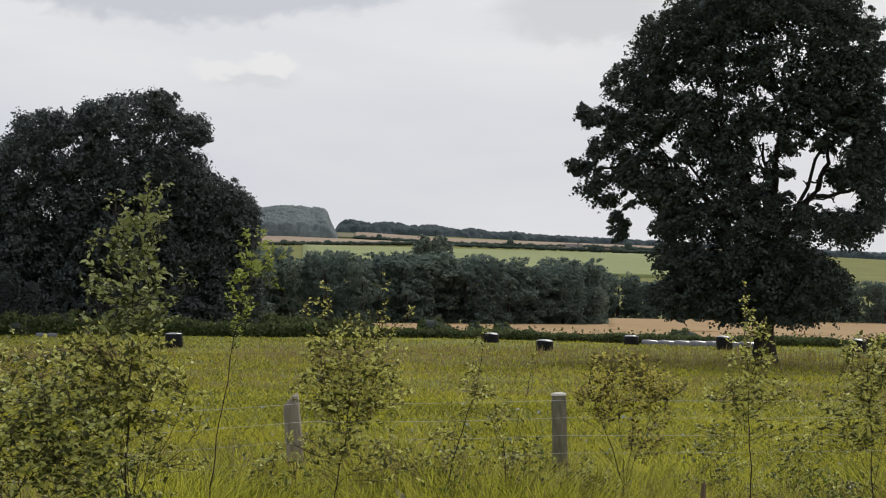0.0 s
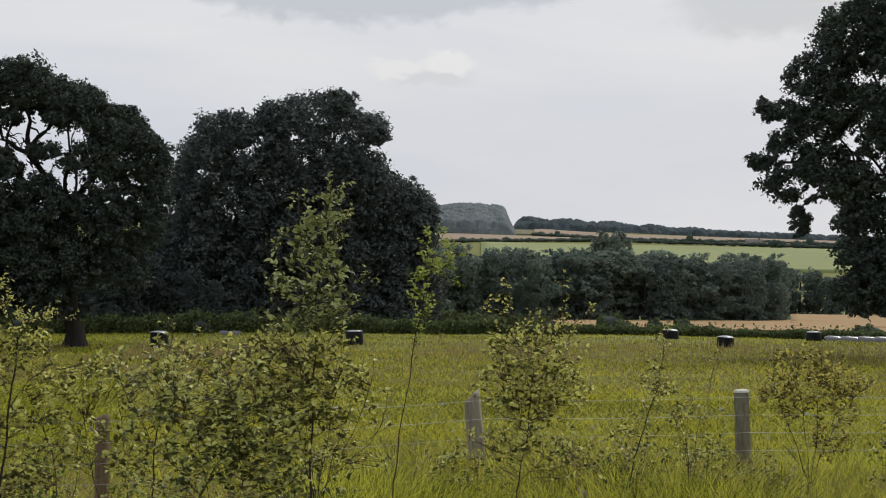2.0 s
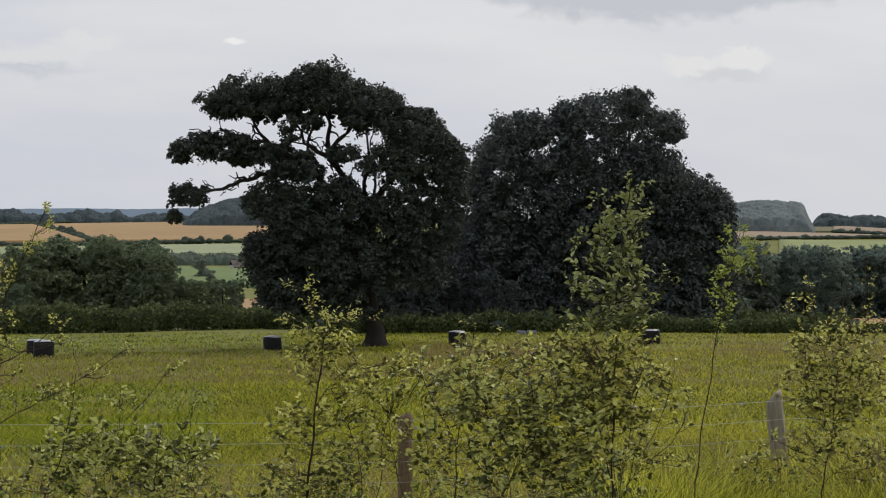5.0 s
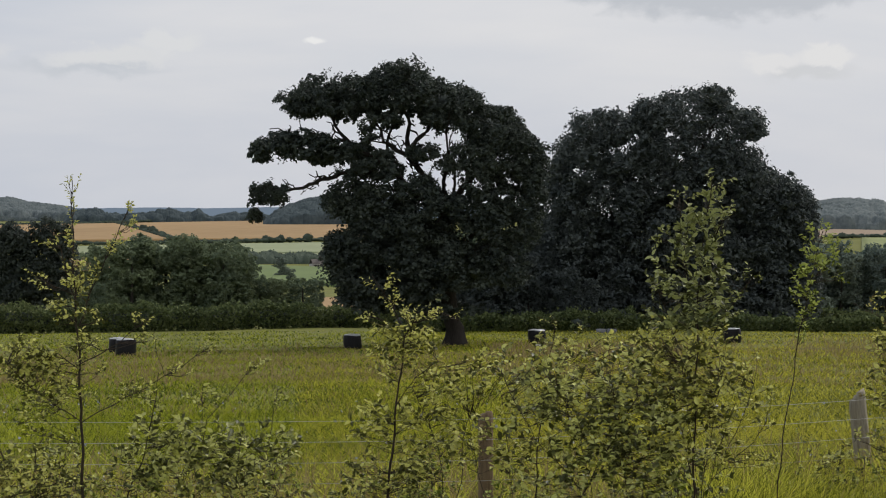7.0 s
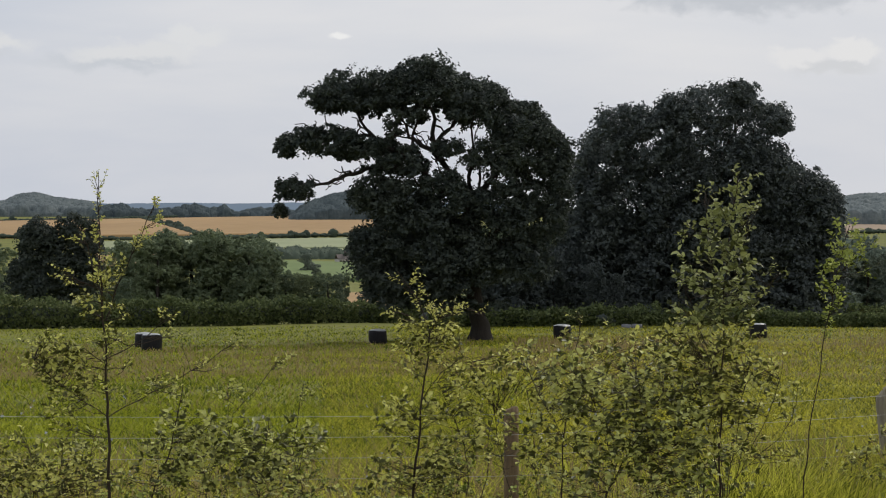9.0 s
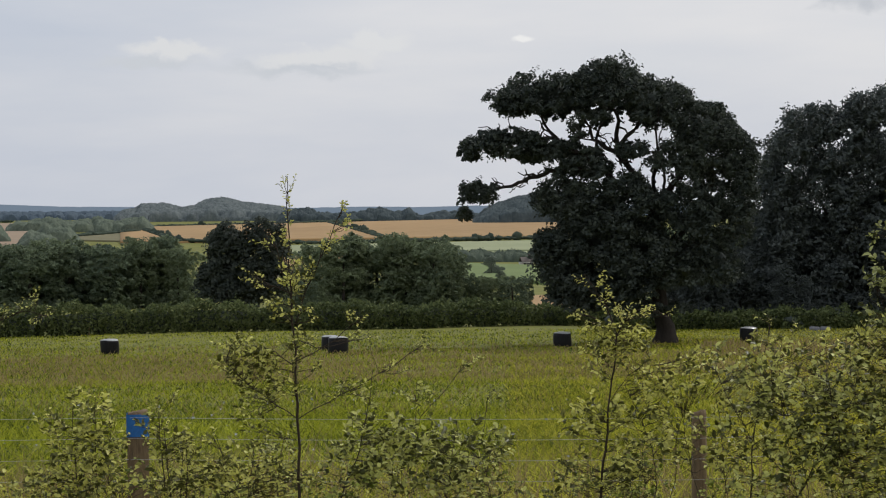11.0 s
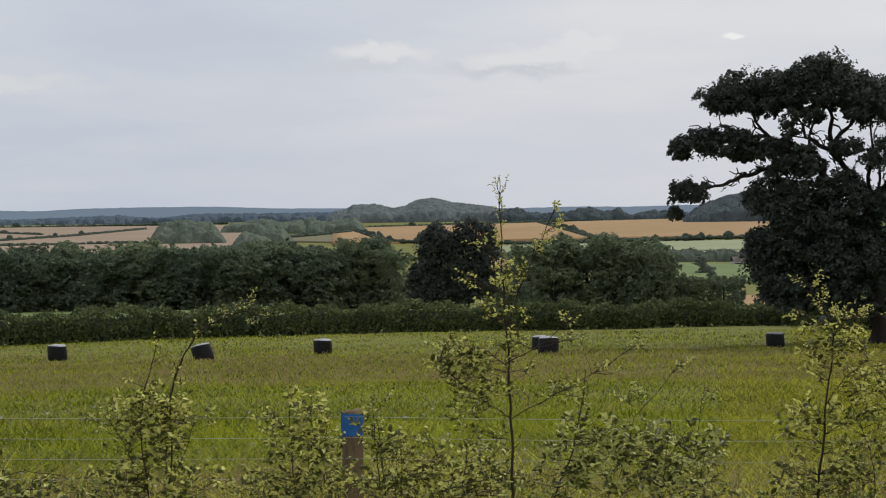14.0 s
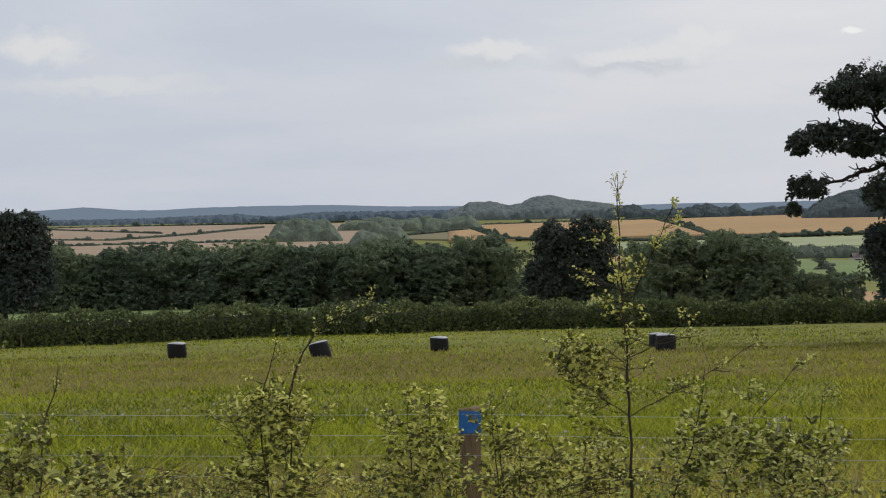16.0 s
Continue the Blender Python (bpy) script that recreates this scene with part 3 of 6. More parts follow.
OAK_A_GAPS = [(2.2, 11.3, 0.65, 0.85), (-0.4, 11.7, 0.4, 0.8), (0.8, 10.1, 0.7, 0.4), (3.3, 9.7, 0.5, 0.3), (-0.6, 10.5, 0.5, 0.3), (-7.8, 9.4, 0.5, 0.3), (-6.9, 8.2, 0.7, 0.8), (-5.1, 17.3, 0.3, 0.2), (-3.5, 15.5, 0.4, 0.3),
              (-5.7, 11.9, 0.3, 0.5), (4.5, 12.7, 0.3, 0.3)]
OAK_A_CHINKS = [(-2.2, 16.2, 4.6, 2.4, 46), (-5.3, 11.3, 1.8, 2.0, 14), (4.1, 16.6, 2.0, 2.3, 14), (1.3, 12.7, 2.3, 0.8, 12), (-9.5, 10.9, 1.3, 1.0, 8), (-8.0, 14.2, 2.0, 1.6, 8), (0.8, 7.9, 2.6, 1.0, 7)]
OAK_A_MID += [(-3.3, 12.8, 2.0, 1.2), (-6.2, 14.2, 1.8, 1.4), (-3.5, 17.8, 2.2, 1.5), (-7.0, 9.6, 1.4, 1.2), (2.4, 15.6, 2.0, 1.2),
              (5.0, 17.0, 1.6, 1.4), (5.9, 14.8, 1.4, 1.6), (5.6, 12.6, 1.5, 1.2), (6.0, 17.4, 1.0, 1.0),
              (5.3, 19.2, 1.2, 1.1), (3.4, 12.6, 1.2, 0.8), (1.2, 12.5, 1.0, 0.8), (3.9, 10.6, 0.9, 1.0), (1.0, 10.8, 0.8, 0.7)]
OAK_A_BOUGHS = [([(0.1, 6.0), (1.3, 7.9), (2.6, 9.7), (3.4, 11.5), (3.2, 13.0)], 0.30), ([(2.7, 9.6), (4.5, 9.9), (5.6, 10.3)], 0.15), ([(0.0, 8.0), (0.6, 9.4), (-0.1, 11.0), (-0.3, 12.6)], 0.20),
                ([(-0.3, 7.0), (-4.0, 10.0), (-7.0, 11.5), (-9.5, 11.0)], 0.24), ([(-0.2, 8.0), (-2.5, 12.5), (-4.5, 16.0)], 0.24), ([(0.0, 9.0), (1.0, 13.5), (1.6, 17.5)], 0.26)]
# the oak with the open crown and the drooping limb
OAK_B_TOP = [(-7.6, 16.2, 3.6, 1.5), (-10.2, 13.1, 2.9, 1.2), (-12.6, 12.7, 1.0, 1.1), (-12.0, 9.9, 1.6, 1.1), (-13.0, 8.5, 0.6, 0.8), (-9.6, 15.6, 1.8, 1.0), (-3.4, 17.1, 2.6, 1.5), (-0.4, 15.6, 2.6, 1.8), (2.7, 13.8, 2.3, 1.8),
             (4.8, 12.1, 1.4, 1.8), (2.5, 15.2, 1.3, 0.8), (3.7, 10.8, 2.4, 1.8), (0.8, 11.9, 2.1, 1.5), (-6.7, 12.6, 1.7, 1.0), (-5.6, 14.2, 0.9, 1.5), (-8.5, 12.1, 1.5, 0.7), (-4.5, 15.4, 2.2, 0.7), (-1.9, 15.1, 1.5, 0.7)]
OAK_B_SKIRT = [(-5.3, 11.4, 2.3, 1.0), (-6.4, 9.5, 2.3, 1.7), (-4.5, 7.0, 3.0, 2.2), (-6.5, 5.3, 2.1, 1.9), (-2.6, 9.6, 2.4, 1.8), (1.4, 8.8, 2.4, 1.8), (3.4, 7.7, 2.2, 1.9), (-3.4, 4.0, 3.2, 1.5), (-5.8, 3.5, 2.1, 1.3),
               (0.7, 5.3, 2.6, 1.8), (-1.9, 6.6, 2.6, 2.2), (-0.4, 2.4, 2.6, 0.7), (-4.1, 2.6, 2.2, 0.7), (-7.6, 6.3, 1.1, 1.5), (5.1, 9.6, 1.1, 1.7), (3.2, 5.1, 1.8, 1.5)]
OAK_B_GAPS = [(-7.9, 14.1, 1.1, 0.6), (-10.0, 11.7, 1.2, 0.4), (-3.6, 13.6, 0.7, 1.1), (-2.5, 14.5, 0.4, 0.9), (-1.7, 13.9, 0.7, 0.4), (-6.0, 14.9, 0.6, 0.4), (-3.1, 11.1, 0.3, 0.6), (-0.6, 10.6, 0.4, 0.8), (0.6, 11.2, 0.3, 0.3),
              (-8.6, 11.5, 0.6, 0.3), (-4.5, 13.0, 0.3, 0.4), (-6.3, 14.2, 0.3, 0.4)]
OAK_B_CHINKS = [(-3.6, 13.2, 2.2, 1.7, 16), (-6.3, 14.5, 2.2, 0.9, 8), (-0.1, 11.0, 1.8, 1.3, 8), (-9.3, 11.8, 2.2, 1.1, 10), (-12.2, 9.7, 1.5, 0.9, 6), (3.2, 9.2, 1.8, 1.5, 6), (-7.1, 10.3, 1.8, 1.1, 6)]
OAK_B_SKIRT += [(-4.2, 14.6, 1.0, 0.8), (-2.0, 12.6, 1.3, 0.9), (-4.7, 12.2, 1.2, 0.8), (-7.0, 15.0, 1.2, 0.6), (-1.2, 14.6, 0.9, 0.7)]
OAK_B_GAPS = [(x, z, w * 0.82, h * 0.82) for x, z, w, h in OAK_B_GAPS]
OAK_B_BOUGHS = [([(-0.6, 6.5), (-0.9, 9.0), (-3.0, 12.2), (-2.9, 14.4), (-3.4, 16.5)], 0.30), ([(-1.0, 9.0), (-4.6, 11.6), (-7.0, 13.4), (-8.4, 15.4)], 0.26), ([(-0.5, 8.0), (1.4, 11.4), (2.4, 13.8)], 0.26),
                ([(-4.6, 11.2), (-7.4, 11.2), (-9.2, 10.5), (-10.4, 10.2), (-12.0, 10.1)], 0.20), ([(-3.0, 12.4), (-4.6, 13.2), (-5.4, 15.2)], 0.18), ([(-2.9, 12.6), (-1.6, 14.3), (-0.6, 15.6)], 0.18),
                ([(-0.7, 9.5), (-0.5, 11.5), (0.3, 13.0)], 0.16), ([(-6.8, 13.2), (-9.0, 13.4), (-11.5, 13.2)], 0.15), ([(-3.4, 11.6), (-4.4, 12.6), (-3.9, 14.8)], 0.12)]
# the dense rounded tree
BROAD_TOP = [(2.6, 16.3, 3.4, 1.8), (6.4, 15.5, 1.9, 1.5), (7.4, 14.9, 0.9, 1.1), (-0.6, 15.9, 1.8, 1.5), (-3.8, 15.1, 2.7, 1.5), (-5.9, 13.3, 2.0, 1.7), (-6.9, 10.8, 1.6, 2.4), (-2.1, 13.5, 3.5, 2.6), (2.2, 13.1, 4.1, 2.7),
             (5.6, 12.2, 2.8, 2.2), (8.2, 10.4, 2.5, 1.8), (10.0, 9.6, 2.1, 1.5), (11.2, 7.9, 1.1, 1.7), (4.3, 17.2, 1.7, 1.1)]
BROAD_SKIRT = [(9.2, 6.8, 2.7, 2.6), (5.6, 8.2, 3.5, 3.0), (0.9, 8.9, 4.0, 3.1), (-3.8, 9.3, 3.5, 3.4), (-7.2, 6.7, 2.7, 3.0), (-4.6, 4.6, 3.5, 3.1), (0.5, 4.6, 4.4, 3.1), (5.6, 4.2, 4.0, 3.0), (9.8, 4.2, 2.2, 2.7),
               (11.1, 3.4, 1.3, 2.6), (-11.7, 3.9, 2.7, 2.1), (-9.1, 2.8, 2.4, 2.1), (-5.0, 1.6, 3.5, 1.7), (1.4, 1.4, 4.8, 1.5), (6.9, 1.4, 3.5, 1.5), (10.6, 1.2, 1.7, 1.3)]
BROAD_GAPS = [(7.7, 14.0, 0.4, 0.3), (4.1, 14.8, 0.3, 0.4), (0.9, 14.6, 0.3, 0.3), (-6.1, 11.9, 0.3, 0.4)]
BROAD_CHINKS = [(0.5, 14.6, 3.0, 0.8, 14), (-4.2, 13.4, 1.3, 1.5, 10), (5.5, 14.8, 1.7, 0.9, 10), (8.1, 13.1, 0.9, 1.1, 6), (-5.9, 10.6, 0.9, 1.3, 5)]
BROAD_BOUGHS = [([(0.3, 5.0), (2.5, 10.0), (4.0, 14.5), (4.2, 16.0)], 0.26), ([(-0.2, 5.0), (-3.0, 10.0), (-4.2, 13.6)], 0.24), ([(1.0, 8.0), (5.0, 11.4), (6.4, 13.0)], 0.20)]
OAK_C = [(0.0, 17.0, 4.0, 2.2), (-2.0, 20.5, 2.4, 1.8), (-4.4, 12.6, 2.4, 1.8), (-4.8, 9.6, 2.2, 1.6), (2.5, 13.0, 4.0, 2.6), (0.5, 9.0, 3.8, 2.6), (3.5, 8.0, 3.5, 2.4), (-2.0, 5.5, 2.5, 1.6)]
rnd = np.random.default_rng(101)
big_tree("oak_tree", "tall spreading dark oak standing alone in the pasture", facing(-9.19, 115), [*OAK_A_TOP, *OAK_A_MID, *OAK_A_SKIRT], OAK_A_GAPS, OAK_A_CHINKS, 0.60, 3.2, M_OAK, 4.8, 4700, per=62, size=(0.38, 0.82), boughs=OAK_A_BOUGHS)
rnd = np.random.default_rng(102)
big_tree("oak_tree", "dark oak with a long drooping limb and open crown", facing(15.5, 130), [*OAK_B_TOP, *OAK_B_SKIRT], OAK_B_GAPS, OAK_B_CHINKS, 0.58, 3.0, M_OAK, 4.8, 3900, per=62, size=(0.38, 0.82), leaf=0.18, lean=-0.35, boughs=OAK_B_BOUGHS)
rnd = np.random.default_rng(103)
big_tree("broad_tree", "dense rounded dark tree at the pasture edge", facing(9.75, 172, 1.13), [*BROAD_TOP, *BROAD_SKIRT], BROAD_GAPS, BROAD_CHINKS, 0.8, 2.0, M_BROAD, 6.5, 5000, per=58, leaf=0.21, boughs=BROAD_BOUGHS, size=(0.5, 1.1))
rnd = np.random.default_rng(104)
big_tree("oak_tree", "dark oak at the end of the row of oaks", facing(-14.9, 128), OAK_C, [], [(-3.0, 12.0, 3.0, 4.0, 12)], 0.6, 4.0, M_OAK, 4.0, 1100, per=70)


rnd = np.random.default_rng(105)
def wood_tree(name, label, height_m, half, group, leaf=0.215, mat=None):
    """A smaller broad tree of the woods: short trunk, clumped crown down to the skirts."""
    lobes = []
    for i in range(13):
        t = i / 12
        w = half * math.sin(math.pi * (0.12 + 0.8 * (1 - t)) ** 0.9)
        lobes.append((rnd.uniform(-1, 1) * w * 0.62, height_m * (0.10 + 0.80 * t), half * rnd.uniform(0.42, 0.64), height_m * rnd.uniform(0.09, 0.14)))
    tree = empty(name, Matrix(), label, "tree", group)
    part("trunk", mesh_of("trunk", *tubes([[(0, 0, -0.5, half * 0.07), (0.1, 0, height_m * 0.3, half * 0.05), (0, 0.1, height_m * 0.7, half * 0.02)]], 7), M_BARK, True), tree)
    part("crown", mesh_of("crown", *spray_crown(lobes, [], [], half * 0.75, 460, 32, leaf, (0.38, 0.80)), mat or M_WOOD), tree)
    return tree


SHAPES = ((9.0, 3.2), (8.0, 3.6), (9.6, 2.9), (8.4, 3.0), (7.2, 3.4))
KINDS = [wood_tree("wood_tree", "dark green broadleaf tree in the valley wood", h, w, "trees of the valley wood") for h, w in SHAPES]
HAZED_WOOD = [wood_tree("wood_tree", "tree at the edge of the dense wood, tinted blue with haze", h, w, "trees of the dense wood", mat=M_HAZEDWOOD) for h, w in SHAPES]
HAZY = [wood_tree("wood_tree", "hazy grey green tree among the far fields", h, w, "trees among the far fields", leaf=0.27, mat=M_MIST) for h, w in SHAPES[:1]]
# shade of the big trees comes from the darker leaf used here
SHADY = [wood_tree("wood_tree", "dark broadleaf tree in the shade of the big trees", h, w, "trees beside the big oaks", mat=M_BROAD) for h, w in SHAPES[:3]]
TOPS = {k.name: float(np.percentile([v.co.z for c in k.children for v in c.data.vertices], 99)) for k in KINDS + HAZED_WOOD + HAZY + SHADY}
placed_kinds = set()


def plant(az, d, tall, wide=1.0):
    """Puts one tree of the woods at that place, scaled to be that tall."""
    kinds = HAZY if d > 500 else SHADY if 6.8 < az < 17.6 and d < 230 else HAZED_WOOD if az < 7.0 else KINDS
    tree = kinds[int(rnd.integers(len(kinds)))]
    s = 1.06 * tall / TOPS[tree.name]
    m = Matrix.LocRotScale(on(az, d, -0.06 * tall), Euler((0, 0, rnd.uniform(0, 6.28))), (s * wide, s * wide, s))
    if tree.name not in placed_kinds:
        placed_kinds.add(tree.name)
        tree.matrix_basis = m
        return tree
    twin = copy_thing(tree, m)
    twin.matrix_basis = m
    return twin


def belt(az0, az1, d0, d1, tall0, tall1, rows=2, step=3.7):
    """A belt of trees along a line from (az0, d0) to (az1, d1)."""
    a, b = on(az0, d0), on(az1, d1)
    L = (b - a).length
    for r in range(rows):
        n = max(2, int(L / step))
        for i in range(n):
            t = (i + 0.5 * (r % 2) + rnd.uniform(-0.25, 0.25)) / n
            p = a.lerp(b, t)
            d = math.hypot(p.x, p.y) + r * 6.0 + rnd.uniform(-1.5, 1.5)
            plant(float(azimuth(p.x, p.y)), d, (tall0 + (tall1 - tall0) * t) * rnd.uniform(0.84, 1.06), rnd.uniform(0.95, 1.30))


rnd = np.random.default_rng(106)
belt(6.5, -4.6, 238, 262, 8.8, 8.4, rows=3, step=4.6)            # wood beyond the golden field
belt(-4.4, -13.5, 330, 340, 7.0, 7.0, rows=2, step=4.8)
rnd = np.random.default_rng(107)
belt(45.5, 28.6, 322, 312, 10.3, 10.4, rows=3, step=5.0)           # wood behind the long hedge
rnd = np.random.default_rng(108)
for az, tall in ((25.6, 7.6), (25.2, 8.8), (24.7, 9.2), (24.2, 9.5), (23.7, 9.9), (23.3, 9.8), (22.9, 9.2), (22.55, 9.4), (22.1, 8.6), (21.8, 7.6), (21.55, 5.6), (25.3, 6.0), (24.3, 6.4), (22.6, 6.0)):
    plant(az, 256 + rnd.uniform(-5, 5), tall, 1.1)
belt(22.1, 19.25, 252, 258, 4.8, 4.3, rows=2, step=2.6)
belt(26.4, 25.4, 240, 244, 3.6, 4.2, rows=1, step=2.0)
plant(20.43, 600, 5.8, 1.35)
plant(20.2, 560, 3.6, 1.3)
DARK = [(-2.2, 8.4, 1.9, 1.6), (1.3, 9.2, 2.3, 1.2), (3.1, 7.7, 1.1, 1.6), (-0.3, 6.7, 4.0, 2.3), (-3.1, 4.5, 2.1, 2.1), (2.0, 4.5, 2.5, 2.3), (-0.7, 3.4, 4.2, 1.8)]
big_tree("dark_tree", "very dark broad tree behind the long hedge", facing(27.4, 200, 1.02), DARK, [], [(2.0, 6.5, 1.6, 2.5, 6)], 0.4, 1.6, M_OAK, 2.6, 620, per=70, leaf=0.24, size=(0.5, 1.1))
big_tree("dark_tree", "very dark tree at the end of the long hedge", facing(43.6, 205, 1.2), DARK, [], [(-1.0, 6.5, 1.6, 2.5, 6)], 0.4, 1.6, M_OAK, 2.6, 620, per=70, leaf=0.24, size=(0.5, 1.1))
belt(17.4, 12.0, 180, 182, 3.6, 4.4, rows=1, step=2.6)
belt(12.0, 5.0, 190, 192, 4.4, 4.2, rows=1, step=2.8)
belt(15.5, 7.5, 236, 240, 10.0, 9.5, rows=1)
for az, d, t in ((14.9, 163, 5.6), (14.4, 161, 7.2), (13.9, 162, 6.6), (13.4, 163, 5.2), (12.2, 161, 4.8), (11.7, 162, 4.0)):
    plant(az, d, t, 1.0)
for az, d, t in ((11.4, 214, 10.5), (11.9, 216, 11.5), (12.5, 215, 11.0), (13.1, 217, 10.0)):
    plant(az, d, t)


# ------------------------------------------------------------------ hedges
def hedge(name, label, az0, az1, d0, d1, tall0, tall1, thick=1.1, leaf=0.24, per_m=430, mat=None):
    a, b = on(az0, d0), on(az1, d1)
    L = (b - a).length
    n = int(L * per_m)
    t = rnd.uniform(0, 1, n)
    tall = tall0 + (tall1 - tall0) * t
    tall = tall * (1 + 0.10 * np.sin(t * L * 0.55) + 0.08 * np.sin(t * L * 1.9 + 1) + 0.05 * np.sin(t * L * 5.3))
    x, y = a.x + (b.x - a.x) * t, a.y + (b.y - a.y) * t
    nx, ny = -(b.y - a.y) / L, (b.x - a.x) / L
    if nx * a.x + ny * a.y < 0:
        nx, ny = -nx, -ny
    r = rnd.uniform(0.82, 1.10, n)
    face = rnd.uniform(0, 1, n) < 0.62
    up = np.where(face, rnd.uniform(0.0, 0.95, n), 1.0) * tall * np.where(face, 1.0, r)
    up = up + np.where(rnd.uniform(0, 1, n) < 0.05, rnd.uniform(0, 0.5, n), 0.0)
    bulge = 0.8 + 0.25 * np.sin(np.clip(up / tall, 0, 1) * 2.6)
    off = np.where(face, -bulge * r, rnd.uniform(-0.9, 0.9, n)) * thick
    x2, y2 = x + nx * off, y + ny * off
    v1 = leaves(np.stack([x2, y2, height(x, y) + up], -1), leaf, leaf * 0.65, up=0.5)
    # filler lumps along the hedge carry its inner shade as dark colour
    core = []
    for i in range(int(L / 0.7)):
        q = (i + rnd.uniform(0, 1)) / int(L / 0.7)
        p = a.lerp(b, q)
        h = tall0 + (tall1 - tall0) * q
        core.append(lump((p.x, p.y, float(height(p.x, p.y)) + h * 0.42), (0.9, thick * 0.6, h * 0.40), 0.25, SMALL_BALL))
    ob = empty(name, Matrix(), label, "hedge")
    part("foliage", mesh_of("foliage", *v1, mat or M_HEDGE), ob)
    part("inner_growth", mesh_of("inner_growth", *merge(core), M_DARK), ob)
    return ob


rnd = np.random.default_rng(109)
hedge("hedge", "long trimmed green field hedge behind the pasture", 46.5, 33.6, 149, 160, 2.25, 2.15)
hedge("hedge", "long trimmed green field hedge behind the pasture", 33.6, 17.0, 161, 171, 2.2, 1.7)
hedge("hedge", "low rough hedge under the trees", 17.0, 3.5, 158, 160, 1.45, 0.95)
hedge("hedge", "low rough hedge at the pasture edge", 3.5, -15.5, 160, 161, 0.60, 0.55)
hedge("hedge", "green hedge bank behind the pasture", 6.0, 2.0, 185, 187, 1.4, 0.9)


def sprays(items, each, size=0.26):
    """Leafy sprays over the outside of lumps, so that far crowns have no smooth outline."""
    done = []
    for v, _ in items:
        c = v.mean(0)
        ext = np.abs(v - c).max(0)
        u = rnd.normal(size=(each, 3))
        u[:, 2] = np.abs(u[:, 2]) * 1.2 - 0.3
        u /= np.linalg.norm(u, axis=1)[:, None]
        p = c + u * ext * rnd.uniform(0.78, 1.06, (each, 1))
        r = ext[:2].mean()
        done.append(leaves(p, r * size, r * size * 0.7, up=0.3))
    return done


def far_hedge(az0, el0, az1, el1, tall=1.5, label="dark field hedge across the far hillside"):
    """A line of hedge on the far slopes, its ends given by direction and angle from the eye."""
    a, b = on(az0, reach(az0, el0)), on(az1, reach(az1, el1))
    L = (b - a).length
    n = max(6, int(L / 2.8))
    items = []
    for i in range(n):
        t = (i + rnd.uniform(0, 1)) / n
        p = a.lerp(b, t)
        h = tall * rnd.uniform(0.7, 1.25) * (2.2 if rnd.uniform() < 0.04 else 1)
        items.append(lump((p.x, p.y, float(height(p.x, p.y)) + h * 0.4 + 0.9), (rnd.uniform(2.2, 3.8), rnd.uniform(1.2, 2.2), h * 0.75), 0.3, SMALL_BALL))
    ob = empty("far_hedge", Matrix(), label, "hedge", "hedges of the far hillside")
    part("foliage", mesh_of("foliage", *merge([*items, *sprays(items, 24, 0.16)]), M_FAR), ob)


rnd = np.random.default_rng(110)
for a0, e0, a1, e1 in ((29.37, -1.03, 25.2, -1.13), (25.2, -1.13, 18.0, -1.00), (25.1, -0.52, 23.59, -0.96), (27.0, -1.50, 18.0, -1.55), (23.0, -1.66, 18.0, -1.60), (43.6, -0.78, 40.6, -0.86), (40.6, -0.86, 38.3, -0.74),
                       (38.3, -0.74, 36.3, -0.57), (43.6, -0.44, 39.2, -0.69), (43.6, -1.00, 36.3, -0.97), (32.3, -0.86, 30.5, -0.73), (30.5, -0.64, 29.35, -1.04), (2.5, -0.70, 0.1, -0.81), (0.1, -0.81, -4.0, -0.84),
                       (-4.0, -0.84, -8.0, -0.90), (5.0, -0.93, 0.6, -0.84), (0.6, -0.85, -4.5, -0.93), (-4.5, -0.93, -9.0, -1.0), (31.0, -0.62, 26.4, -0.54), (26.4, -0.54, 22.5, -0.42), (22.5, -0.42, 17.0, -0.50), (43.6, -0.48, 34.0, -0.42)):
    far_hedge(a0, e0, a1, e1)


